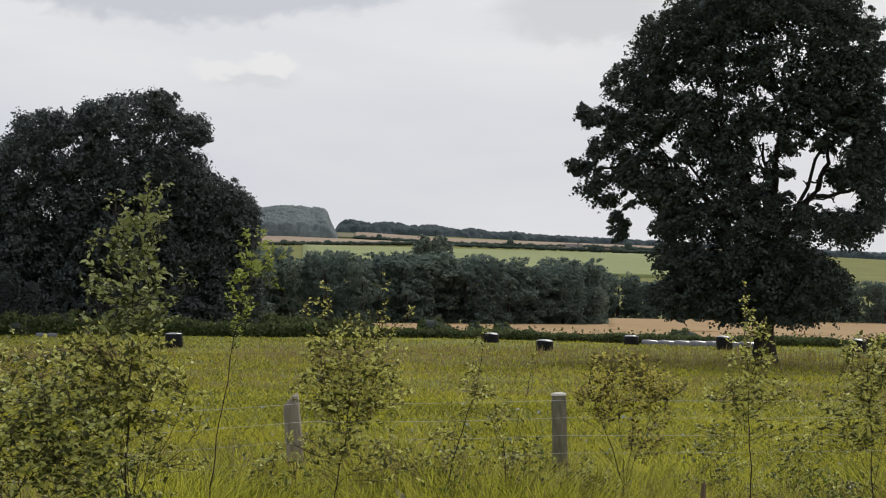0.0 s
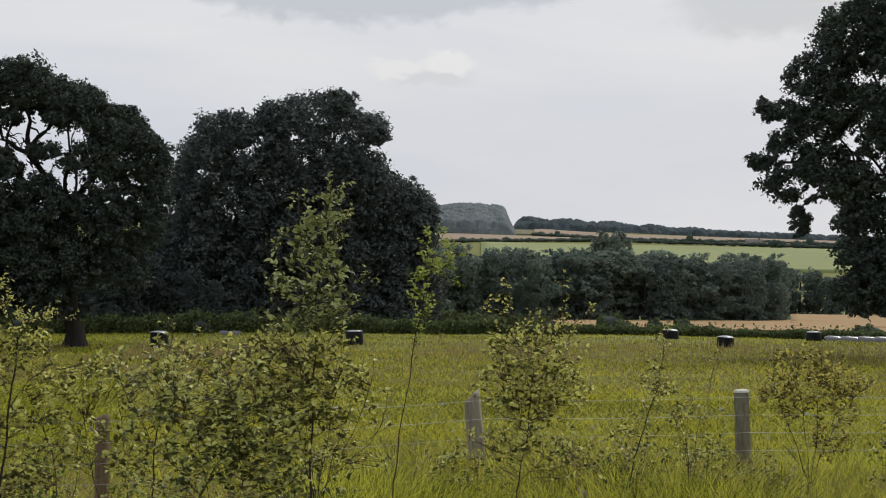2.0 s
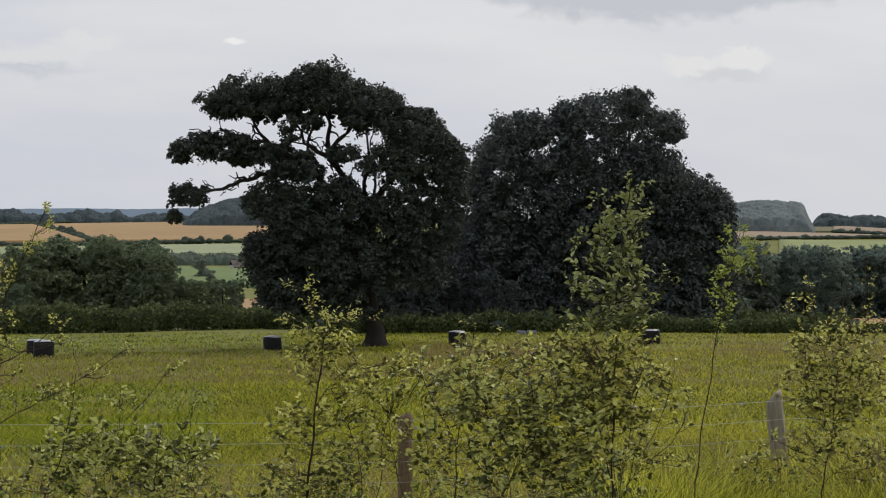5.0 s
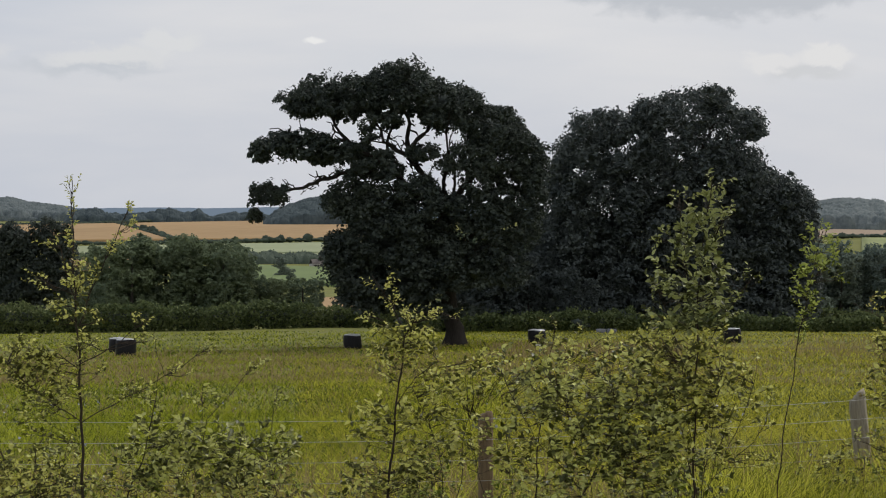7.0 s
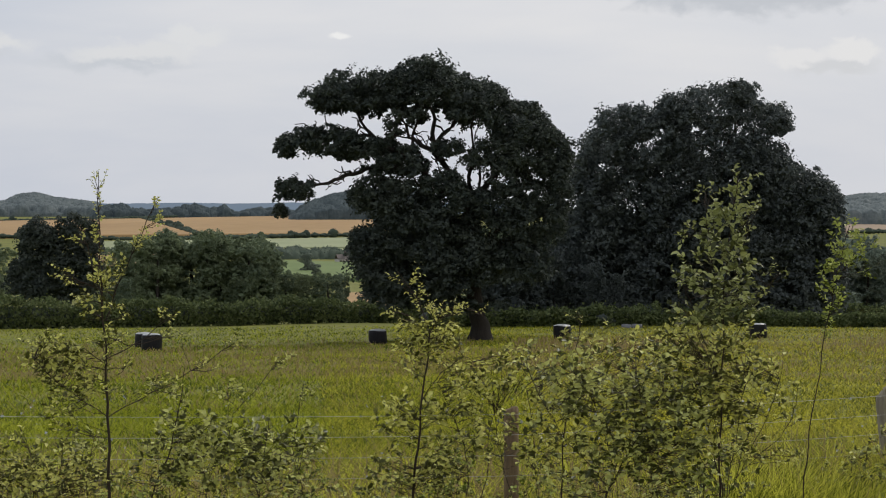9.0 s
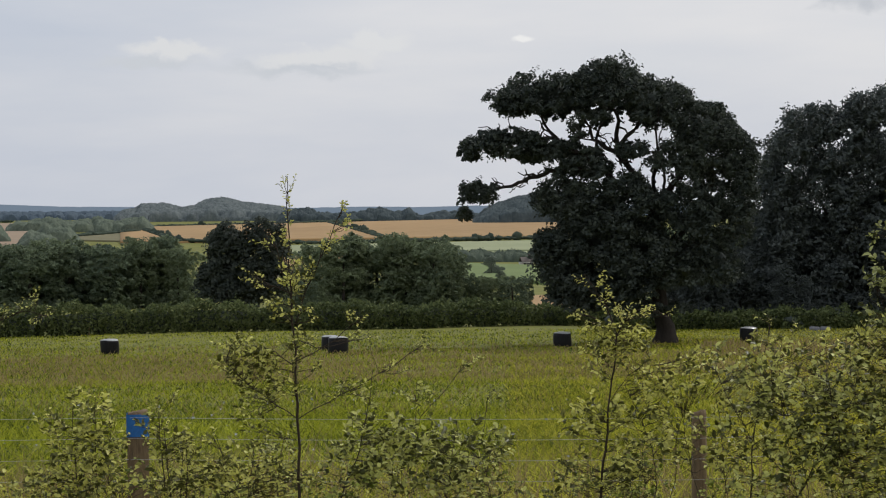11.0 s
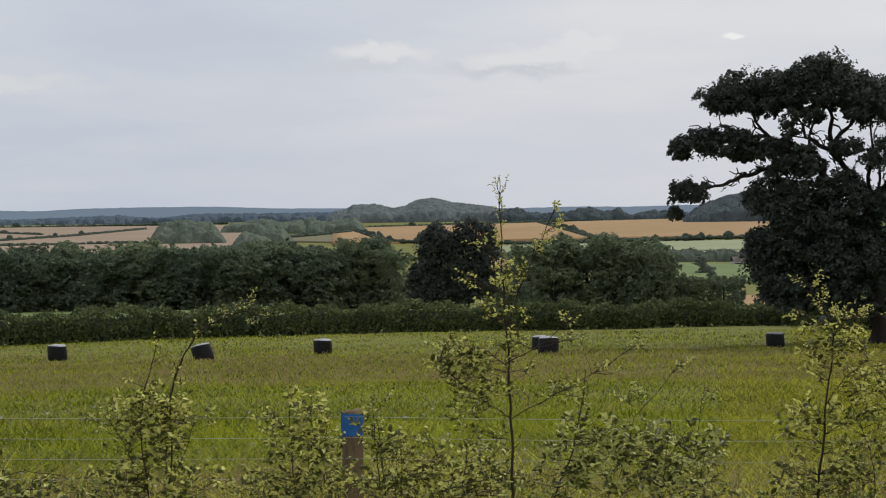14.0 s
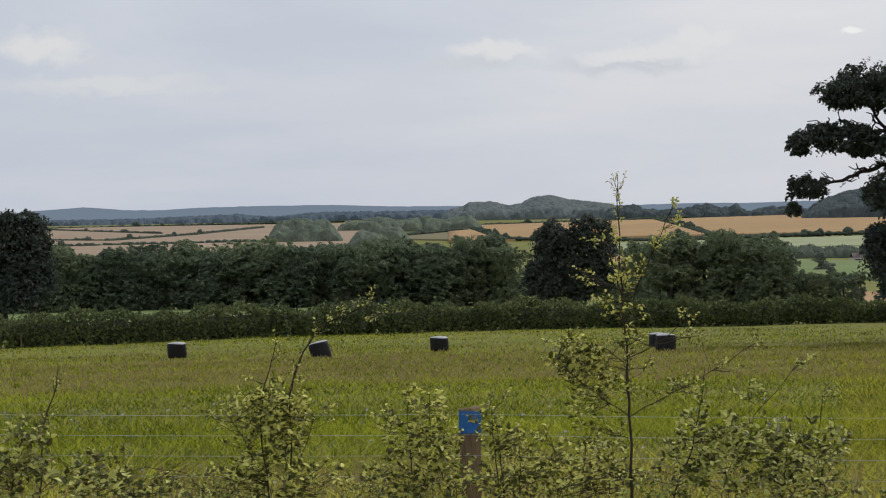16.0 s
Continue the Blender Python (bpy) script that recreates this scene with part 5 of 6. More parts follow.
def hedge_plant(name, label, az, d, stems, masses, leaf=0.05, mat=None, brown=0.0, singly=0, group="saplings along the fence", sides=4, stout=0.75, lush=1.0):
    """A young hedging plant. stems: points (degrees aside of the foot, angle from the eye) that each stem passes; masses: places, half widths,
    half heights and density of the leafy sprays, in the same angles. Sprays are short twigs with leaves on both sides."""
    foot = on(az, d, -0.03)
    ob = empty(name, Matrix.LocRotScale(foot, Euler((0, 0, radians(az))), (1, 1, 1)), label, "shrub", group)

    def spot(da, el):
        return np.array((-d * math.tan(radians(da)), 0.0, EYE + d * math.tan(radians(el)) - foot.z))

    nodes, owner, runs = [], [], []
    for k, stem in enumerate(stems):
        pts = [spot(*q) for q in stem]
        rooted = k == 0 or stem[0][1] < -7.6
        lean = rnd.uniform(-0.12, 0.12) * (0.3 if k == 0 else 1.0)
        top = pts[-1][2]
        if rooted:
            pts.insert(0, np.array((pts[0][0] * 0.3, 0.0, 0.0)))
        r0 = (0.0030 + 0.0022 * top) * stout * (1.0 if k == 0 else 0.36)
        path = []
        for i in range(len(pts) - 1):
            u0, u1 = i / (len(pts) - 1), (i + 1) / (len(pts) - 1)
            p, q = pts[i] + np.array((0, lean * u0, 0)), pts[i + 1] + np.array((0, lean * u1, 0))
            seg = limb(p, q, r0 + (0.0016 - r0) * u0, r0 + (0.0016 - r0) * u1, n=6, bend=0.025)
            path += seg if i == 0 else seg[1:]
        runs.append(path)
        nodes += [q[:3] for q in path]
        owner += [k] * len(path)
    nodes = np.array(nodes)
    grown = [[path] for path in runs]
    P, D, N, S = [], [], [], []
    for da, el, w, h, dense in masses:
        c, rx, rz = spot(da, el), d * math.tan(radians(w)), d * math.tan(radians(h))
        depth = min(0.26, 0.5 * (rx + rz) + 0.03)
        count = max(5, int(DENSE * lush * dense * math.pi * rx * rz + 0.5))
        for _ in range(count):
            a, q = rnd.uniform(0, 6.28), rnd.uniform(0, 1) ** 0.5
            p = c + np.array((rx * q * math.cos(a), rnd.uniform(-1, 1) * depth, rz * q * math.sin(a)))
            at = int(np.argmin(((nodes - p) ** 2).sum(1) + 0.3 * np.maximum(0, nodes[:, 2] - p[2] + 0.02)))
            near = nodes[at]
            out = p - near
            out = out / (np.linalg.norm(out) + 1e-6) + rnd.normal(size=3) * 0.45 + np.array((0, 0, 0.45))
            out /= np.linalg.norm(out)
            length = rnd.uniform(0.03, 0.075)
            gap = np.linalg.norm(p - near)
            if gap > 0.16:
                near = p + (near - p) * 0.16 / gap - np.array((0, 0, 0.03))
            grown[owner[at]].append([*limb(near, p, 0.0013, 0.0009, n=4, bend=0.06), *limb(p, p + out * length, 0.0009, 0.0006, n=3, bend=0.05)[1:]])
            m = int(rnd.integers(5, 9))
            for j in range(m):
                side = np.cross(out, rnd.normal(size=3) * 0.5 + np.array((0, 0, 1.0)))
                side /= np.linalg.norm(side) + 1e-6
                P.append(p + out * length * (j + 0.6) / m)
                D.append(out * rnd.uniform(0.3, 0.9) + side * (1 if j % 2 else -1) * rnd.uniform(0.6, 1.1) + np.array((0, 0, rnd.uniform(-0.45, 0.15))))
                N.append(rnd.normal(size=3) * 0.72 + np.array((0, 0, 1.0)))
                S.append(leaf * rnd.uniform(0.40, 0.80) * min(1.0, 0.45 + 6.0 * min(rx, rz)))
    parts = [part("stem", mesh_of("stem", *tubes(paths, sides), M_TWIG, True), ob) for paths in grown]
    stem_ob = parts[0]
    P, D, N, S = np.array(P), np.array(D), np.array(N), np.array(S)
    rest = np.arange(len(P))
    if singly:
        # the topmost leaves one by one
        order = np.argsort(-P[:, 2])
        one = np.zeros((1, 3)), np.array([[0, 1.0, 0]]), np.array([[0, 0, 1.0]]), np.array([1.0])
        shapes = [mesh_of("leaf", *leaf_blades(*one, np.array([w])), mat or M_LEAF) for w in (0.50, 0.56, 0.62)]
        for i in order[:singly]:
            lf = part("leaf", shapes[int(rnd.integers(3))], stem_ob)
            dv = Vector(D[i]).normalized()
            sv = dv.cross(Vector(N[i])).normalized()
            nv = sv.cross(dv)
            m = Matrix((sv, dv, nv)).transposed().to_4x4() @ Matrix.Scale(float(S[i]), 4)
            m.translation = Vector(P[i])
            lf.matrix_basis = m
        rest = order[singly:]
    dry = rnd.uniform(0, 1, len(rest)) < brown
    green = rest[~dry]
    part("foliage", mesh_of("foliage", *leaf_blades(P[green], D[green], N[green], S[green], S[green] * 0.58), mat or M_LEAF), ob)
    if dry.sum() > 3:
        q = rest[dry]
        part("dry_leaves", mesh_of("dry_leaves", *leaf_blades(P[q], D[q], N[q], S[q] * 0.9, S[q] * 0.45), M_BROWNLEAF), ob, "brown withered leaves")
    return ob


rnd = np.random.default_rng(113)
hedge_plant("sapling", "tall leafy young hedge sapling with light green leaves", 8.73, 9.00,
            [[(-0.0, -7.99), (0.02, -5.18), (-0.08, -2.34), (-0.27, -0.75), (-0.46, 0.86)], [(-0.33, -3.91), (-0.94, -2.88), (-1.58, -2.04)], [(-0.01, -5.17), (0.61, -3.61), (1.11, -2.2)], [(-0.04, -3.6), (0.26, -1.71), (0.43, 0.21)], [(-0.16, -2.97), (-0.47, -1.54), (-0.77, -0.82)], [(-0.13, -1.7), (-0.73, -0.43), (-1.04, -0.23)]],
            [(-0.43, 0.52, 0.32, 0.42, 1.0), (-0.18, -0.2, 0.62, 0.55, 1.3), (-0.81, -0.33, 0.26, 0.16, 1.2), (-0.09, -1.07, 0.75, 0.65, 1.5), (-0.58, -0.83, 0.29, 0.23, 1), (0.1, -2.02, 1.0, 0.71, 1.5), (0.98, -2.12, 0.36, 0.39, 1.1), (0.94, -0.9, 0.23, 0.19, 0.9), (0.43, 0.15, 0.23, 0.19, 0.8), (0.16, -2.97, 1.13, 0.65, 1.6), (1.12, -3.06, 0.26, 0.42, 1.0), (-0.48, -1.86, 0.29, 0.49, 1), (-0.5, -3.04, 0.39, 0.49, 1.2), (-1.55, -2.08, 0.24, 0.15, 1.1), (-1.18, -2.56, 0.26, 0.19, 1.1), (-0.85, -3.08, 0.29, 0.19, 1.1)], leaf=0.056, singly=300, mat=M_SHADELEAF, lush=0.95)
hedge_plant("shrub", "many-stemmed bushy foot of the tall sapling", 8.67, 9.05,
            [[(0.0, -7.99), (0.38, -6.59), (0.64, -5.18)], [(-0.19, -7.99), (-0.53, -7.52), (-1.37, -5.64), (-1.58, -5.0)], [(-0.13, -7.99), (-0.39, -6.43), (-0.6, -5.01)], [(0.09, -7.99), (0.69, -7.06)], [(-0.06, -7.99), (0.24, -6.12), (0.43, -4.39)], [(-0.28, -7.99), (-0.6, -6.74), (-1.08, -5.48)], [(-0.53, -7.52), (-1.58, -6.58), (-1.91, -5.98)]],
            [(0.44, -3.84, 1.3, 0.49, 1.7), (0.27, -4.63, 1.54, 0.73, 1.7), (0.64, -5.49, 1.38, 0.73, 1.4), (-0.46, -5.64, 1.13, 0.81, 1.0), (-1.06, -4.53, 0.73, 0.42, 0.7), (-1.8, -6.07, 0.23, 0.42, 0.8), (-1.78, -5.16, 0.49, 0.65, 0.35), (1.12, -4.71, 0.97, 0.65, 1.0), (-0.16, -6.59, 0.97, 0.65, 0.8), (-1.58, -7.05, 0.32, 0.23, 0.5), (-0.95, -6.58, 0.81, 0.81, 0.4)], leaf=0.05, mat=M_LEAF)
hedge_plant("shrub", "dense low shrub with greyish green leaves", 11.93, 8.80,
            [[(0.0, -8.17), (-0.8, -6.75), (-1.6, -5.32)], [(-0.32, -8.17), (0.0, -6.59), (0.64, -5.17)], [(-0.16, -8.17), (1.28, -6.59), (2.24, -4.69)], [(-0.97, -8.17), (-1.92, -6.91), (-2.4, -5.64)], [(-1.29, -8.17), (-1.15, -6.28), (-0.79, -4.69)]],
            [(-1.19, -6.36, 1.54, 1.0, 2.3), (0.09, -5.56, 1.22, 0.73, 1.6), (1.13, -5.17, 0.97, 0.68, 1.2), (2.08, -4.72, 0.73, 0.42, 0.9), (-1.68, -7.46, 1.13, 0.73, 2.0), (-0.16, -6.91, 1.13, 0.73, 1.3), (0.65, -4.37, 0.81, 0.42, 0.9), (-0.79, -4.69, 0.97, 0.52, 1.2), (1.28, -6.28, 0.81, 0.65, 0.9), (-2.39, -5.64, 0.65, 0.65, 1.2), (0.64, -7.7, 1.13, 0.57, 1.0)], leaf=0.052, mat=M_GREYLEAF)
hedge_plant("sapling", "slender leaning sapling with leaves near the top", 6.42, 10.00,
            [[(0.0, -7.68), (-0.31, -5.47), (-0.53, -3.88), (-0.82, -2.29), (-1.23, -0.69)], [(-0.85, -2.29), (-1.36, -1.48), (-1.75, -1.19)]],
            [(-1.07, -0.88, 0.42, 0.29, 1.3), (-1.3, -1.4, 0.55, 0.32, 1.8), (-0.96, -1.92, 0.45, 0.42, 1.7), (-1.44, -1.96, 0.23, 0.16, 1), (-0.79, -2.61, 0.39, 0.45, 1.7), (-0.74, -3.25, 0.23, 0.36, 1.5), (-0.56, -3.69, 0.19, 0.26, 1.2), (-1.71, -1.24, 0.26, 0.15, 1.2)], leaf=0.052, singly=200, mat=M_YOUNG, stout=0.5)
hedge_plant("shrub", "bushy young thorn with bare stem and a dense crown", 2.91, 11.00,
            [[(-0.0, -7.89), (-0.26, -6.54), (-0.39, -5.11), (-0.49, -3.67)], [(-0.28, -6.22), (0.34, -4.8), (0.47, -3.85)], [(-0.34, -5.91), (-1.02, -4.78), (-1.18, -3.18), (-1.21, -1.35)], [(-0.39, -5.11), (0.12, -3.52), (0.44, -1.52)], [(-0.37, -5.75), (-1.51, -5.09), (-1.85, -4.57)], [(-0.37, -4.15), (0.61, -3.13), (1.42, -2.67)], [(-0.68, -3.83), (-1.63, -3.09), (-2.1, -2.68)], [(-0.06, -7.65), (-0.75, -6.93), (-1.7, -6.68)]],
            [(-0.32, -5.46, 0.75, 0.71, 2.2), (-0.71, -4.95, 1.0, 0.75, 1.7), (0.27, -4.2, 0.65, 0.68, 1.6), (-0.93, -3.98, 0.84, 0.65, 1.5), (-0.07, -3.55, 0.81, 0.39, 1.2), (-0.87, -3.31, 0.68, 0.32, 1.2), (0.38, -5.04, 0.58, 0.58, 1.2), (-1.51, -5.17, 0.58, 0.42, 1.0), (0.72, -4.2, 0.36, 0.19, 1.1), (0.39, -2.33, 0.16, 0.75, 0.9), (0.24, -2.65, 0.16, 0.19, 1.2), (-1.23, -2.22, 0.13, 0.78, 0.8), (-1.18, -2.89, 0.42, 0.16, 1.2), (0.81, -2.74, 0.39, 0.23, 0.7), (-0.7, -2.9, 0.32, 0.15, 1.3), (-1.88, -2.78, 0.32, 0.16, 0.8), (-0.29, -6.54, 0.45, 0.49, 1.6), (-0.75, -6.88, 0.97, 0.42, 0.8), (0.54, -6.71, 0.97, 0.42, 0.8), (-1.56, -7.31, 0.81, 0.42, 0.6)], leaf=0.05, mat=M_LEAF, brown=0.1)
hedge_plant("sapling", "sparse young sapling in the long grass", -0.29, 12.50,
            [[(0.0, -7.61), (-0.3, -6.33), (-0.72, -5.05), (-0.89, -4.08), (-0.89, -3.28)], [(-0.34, -6.25), (0.06, -6.1), (0.35, -6.19)]],
            [(-0.79, -4.88, 0.36, 0.58, 1.3), (-0.88, -3.92, 0.13, 0.58, 0.7), (0.14, -6.31, 0.42, 0.29, 1.1), (-0.97, -3.28, 0.16, 0.1, 0.8), (-0.33, -5.77, 0.23, 0.23, 0.6)], leaf=0.05, mat=M_LEAF, brown=0.15, lush=1.6)
hedge_plant("sapling", "thin stemmed young sapling in the long grass", -1.96, 12.40,
            [[(0.0, -7.57), (0.09, -6.46), (0.37, -5.29)], [(-0.01, -7.41), (-0.17, -6.45), (-0.31, -5.62)], [(0.0, -7.25), (0.28, -6.3), (0.59, -5.39)]],
            [(0.1, -5.98, 0.55, 0.71, 0.5), (0.46, -5.67, 0.19, 0.26, 0.8), (-0.71, -4.29, 0.36, 0.16, 0.4)], leaf=0.045, mat=M_LEAF, brown=0.3)
hedge_plant("shrub", "open straggling young shrub in the long grass", -5.29, 12.80,
            [[(0.0, -7.47), (0.58, -5.91), (1.05, -4.65)], [(-0.03, -7.47), (0.16, -5.89), (0.43, -3.99)], [(-0.07, -7.47), (-0.22, -5.88), (-0.3, -3.97)], [(-0.1, -7.47), (-0.69, -5.55), (-1.53, -4.73)], [(-0.06, -7.31), (-0.55, -6.19), (-0.85, -5.54)], [(-0.03, -7.31), (0.72, -6.39)]],
            [(-0.03, -4.78, 1.33, 0.55, 1.2), (0.38, -4.15, 0.68, 0.39, 1.0), (-0.34, -4.21, 0.49, 0.36, 0.8), (-1.02, -4.75, 0.55, 0.39, 1.2), (-0.58, -6.27, 0.55, 0.42, 1.2), (0.88, -5.28, 0.55, 0.52, 0.8), (-0.21, -5.49, 1.13, 0.42, 0.6), (-1.46, -4.73, 0.29, 0.23, 1.1)], leaf=0.05, mat=M_YELLOW, brown=0.12, lush=1.4)
hedge_plant("sapling", "young sapling with an upright leading shoot", -8.84, 12.20,
            [[(-0.0, -7.57), (0.07, -5.77), (0.18, -3.88), (0.33, -1.74)], [(0.07, -5.93), (0.66, -5.16), (1.11, -4.7)], [(0.08, -5.45), (-0.59, -4.8), (-1.06, -4.62)], [(0.1, -4.51), (-0.24, -3.23), (-0.26, -2.6)], [(0.35, -7.35), (0.48, -5.78)]],
            [(0.3, -2.38, 0.15, 0.65, 0.9), (-0.08, -3.0, 0.39, 0.45, 1.0), (0.06, -3.95, 0.49, 0.58, 1.3), (0.63, -4.81, 0.65, 0.39, 1.2), (-0.0, -5.1, 0.65, 0.58, 1.2), (-0.83, -4.79, 0.65, 0.32, 0.7), (0.26, -3.25, 0.42, 0.19, 0.8), (-0.93, -5.73, 0.65, 0.49, 0.35), (0.8, -5.79, 0.65, 0.65, 0.35)], leaf=0.05, mat=M_LEAF, brown=0.08, lush=1.5)
hedge_plant("shrub", "bushy young shrub with dark lower leaves", -12.21, 12.00,
            [[(-0.0, -7.42), (0.13, -5.32), (0.26, -3.14)], [(0.01, -7.18), (0.66, -5.66), (1.08, -4.42)], [(-0.01, -7.18), (-0.48, -5.3), (-0.75, -3.73)]],
            [(0.17, -3.68, 0.71, 0.65, 1.3), (-0.09, -4.69, 0.84, 0.81, 1.7), (0.75, -5.04, 0.65, 0.58, 1.2), (0.27, -5.8, 0.71, 0.49, 1.5), (-0.76, -4.04, 0.71, 0.97, 1.3), (1.2, -5.84, 0.65, 0.49, 0.8), (-0.8, -5.59, 0.71, 0.65, 1.2)], leaf=0.05, mat=M_LEAF, brown=0.06)
hedge_plant("sapling", "dark stemmed sapling with an arching top", 17.40, 9.50,
            [[(0.0, -8.13), (-0.16, -6.73), (-0.28, -5.31), (-0.47, -3.73), (-0.14, -2.78), (0.45, -1.99)], [(-0.47, -3.73), (-0.85, -3.02), (-1.48, -2.99), (-2.02, -3.29)], [(-0.25, -5.63), (-0.77, -4.84), (-1.4, -4.37)], [(-0.47, -3.89), (0.1, -3.25), (0.6, -3.09)], [(-1.57, -8.0), (-1.45, -6.9), (-1.1, -5.95), (-0.69, -5.16)], [(-2.09, -7.85), (-2.15, -6.59), (-2.37, -5.89)]],
            [(0.23, -2.22, 0.29, 0.23, 0.8), (-0.18, -2.75, 0.19, 0.19, 1.1), (0.51, -3.17, 0.29, 0.15, 1.2), (-0.88, -3.1, 0.71, 0.16, 1.5), (-1.67, -3.13, 0.36, 0.16, 1.2), (-0.56, -3.57, 0.68, 0.36, 1.2), (-0.85, -4.05, 0.62, 0.49, 1.1), (0.07, -3.92, 0.45, 0.58, 1.0), (-0.25, -4.68, 0.65, 0.42, 0.9), (-1.35, -5.08, 0.62, 0.45, 1.1), (-2.15, -5.16, 0.65, 0.55, 1.1), (-1.77, -6.11, 0.29, 0.42, 1.8), (-3.23, -4.61, 0.62, 0.26, 0.8), (-0.85, -5.87, 0.71, 0.58, 1.0), (0.32, -6.25, 0.81, 0.58, 0.9), (0.09, -7.66, 0.97, 0.55, 1.4), (-1.17, -7.21, 0.97, 0.65, 0.9), (-0.69, -3.57, 0.26, 0.49, 1.2), (-2.51, -4.37, 0.49, 0.42, 0.7)], leaf=0.05, singly=200, mat=M_LEAF, stout=1.1, lush=1.4)
hedge_plant("shrub", "straggling leafy young shrub behind the dark sapling", 13.21, 9.60,
            [[(0.0, -8.18), (-0.08, -6.6), (-0.28, -5.01), (-0.55, -3.42)], [(0.64, -8.17), (0.8, -6.6), (0.96, -5.33)], [(1.43, -8.17), (1.82, -6.59), (1.92, -5.32)], [(-1.28, -8.18), (-0.96, -6.28), (-0.79, -4.38)]],
            [(-0.28, -4.38, 0.49, 0.65, 0.9), (-0.79, -4.54, 0.49, 0.65, 1.0), (-0.47, -3.58, 0.13, 0.42, 0.5), (0.33, -5.65, 0.81, 0.65, 1.0), (0.96, -6.75, 0.75, 0.65, 0.8), (1.76, -6.59, 0.55, 0.81, 0.8), (-1.11, -5.33, 0.81, 0.65, 1.0), (0.16, -7.23, 1.13, 0.65, 0.9), (-1.59, -4.06, 0.65, 0.49, 0.6), (-2.71, -4.37, 0.65, 0.65, 0.7)], leaf=0.05, mat=M_LEAF, brown=0.05)
hedge_plant("sapling", "tall thin sapling with a bare dark stem", 25.94, 9.00,
            [[(-0.0, -8.11), (0.05, -5.98), (0.07, -4.39), (0.18, -2.48), (0.25, -0.56), (0.27, 0.84)], [(0.02, -6.01), (-1.14, -5.36), (-2.58, -4.61), (-3.52, -3.98)], [(0.02, -6.01), (0.74, -5.52), (1.41, -5.0), (2.03, -4.36)], [(0.05, -4.55), (0.76, -4.06), (1.79, -3.92)], [(0.07, -4.39), (-0.99, -3.84), (-1.8, -3.17)], [(0.15, -2.8), (0.58, -1.2), (0.89, -0.88)], [(0.16, -2.48), (0.78, -2.23), (1.19, -1.99)], [(0.04, -3.75), (-0.51, -4.0), (-1.79, -3.74)], [(0.1, -3.35), (-0.3, -2.24), (-0.92, -0.97), (-1.3, -0.03)]],
            [(0.26, 0.55, 0.11, 0.29, 0.9), (0.25, -0.25, 0.11, 0.32, 0.7), (0.29, -1.04, 0.19, 0.16, 0.9), (0.76, -1.04, 0.26, 0.13, 1.0), (0.23, -1.65, 0.18, 0.29, 1.2), (0.04, -2.29, 0.45, 0.32, 1.6), (1.12, -1.99, 0.23, 0.13, 1.0), (0.9, -2.28, 0.23, 0.1, 1.1), (0.4, -3.05, 0.32, 0.42, 0.9), (-0.2, -3.12, 0.36, 0.23, 0.8), (0.04, -3.91, 0.49, 0.26, 1.1), (1.52, -4.45, 0.71, 0.49, 1.4), (1.71, -3.92, 0.55, 0.16, 1.1), (1.06, -5.17, 0.68, 0.42, 1.0), (0.8, -4.7, 0.42, 0.32, 0.9), (1.17, -5.96, 0.49, 0.36, 0.5), (-1.33, -5.2, 0.49, 0.15, 0.9), (-2.59, -4.66, 0.32, 0.16, 1.2), (-3.47, -4.03, 0.26, 0.11, 1.1), (-1.57, -3.23, 0.29, 0.1, 1.2), (-1.73, -3.8, 0.36, 0.11, 1.2), (-0.19, -4.63, 0.42, 0.19, 0.7), (-0.5, -5.35, 0.65, 0.23, 0.4), (-1.28, -0.1, 0.08, 0.08, 2), (-1.25, -0.64, 0.1, 0.08, 1.5), (-0.86, -1.08, 0.19, 0.1, 1), (-0.7, -1.37, 0.16, 0.13, 0.8), (-0.41, -1.85, 0.13, 0.13, 0.8)], leaf=0.05, singly=240, mat=M_LEAF, stout=1.1, lush=2.8)
hedge_plant("shrub", "low shrub with leaning leafy stems", 24.76, 9.20,
            [[(-0.0, -8.21), (-0.52, -6.95), (-0.72, -6.0), (-0.92, -4.67)], [(-1.53, -8.23), (-1.45, -7.28), (-1.16, -6.33)], [(-1.73, -8.23), (-2.27, -6.02), (-3.68, -4.44)], [(-2.98, -8.24), (-3.15, -6.82), (-3.25, -6.03)], [(-4.26, -8.25), (-3.95, -6.98), (-4.31, -5.24)], [(-1.38, -8.07), (-2.19, -6.65), (-2.12, -5.38)]],
            [(-0.94, -6.35, 0.75, 0.55, 1.3), (-0.59, -7.14, 0.91, 0.55, 1.2), (-1.84, -6.68, 0.75, 0.65, 1.4), (-2.83, -6.85, 0.75, 0.58, 1.3), (-2.12, -5.46, 0.45, 0.26, 1.4), (-3.65, -4.6, 0.23, 0.19, 0.7), (-4.28, -5.4, 0.16, 0.32, 0.6), (-1.54, -7.6, 1.3, 0.55, 1.3), (-3.14, -7.77, 1.13, 0.49, 1.2), (-4.11, -6.82, 0.65, 0.58, 1.0), (0.06, -7.73, 0.81, 0.42, 1.0), (-0.76, -5.37, 0.23, 0.42, 0.5), (-0.12, -5.2, 0.32, 0.13, 0.8)], leaf=0.054, mat=M_GREYLEAF, lush=1.3)
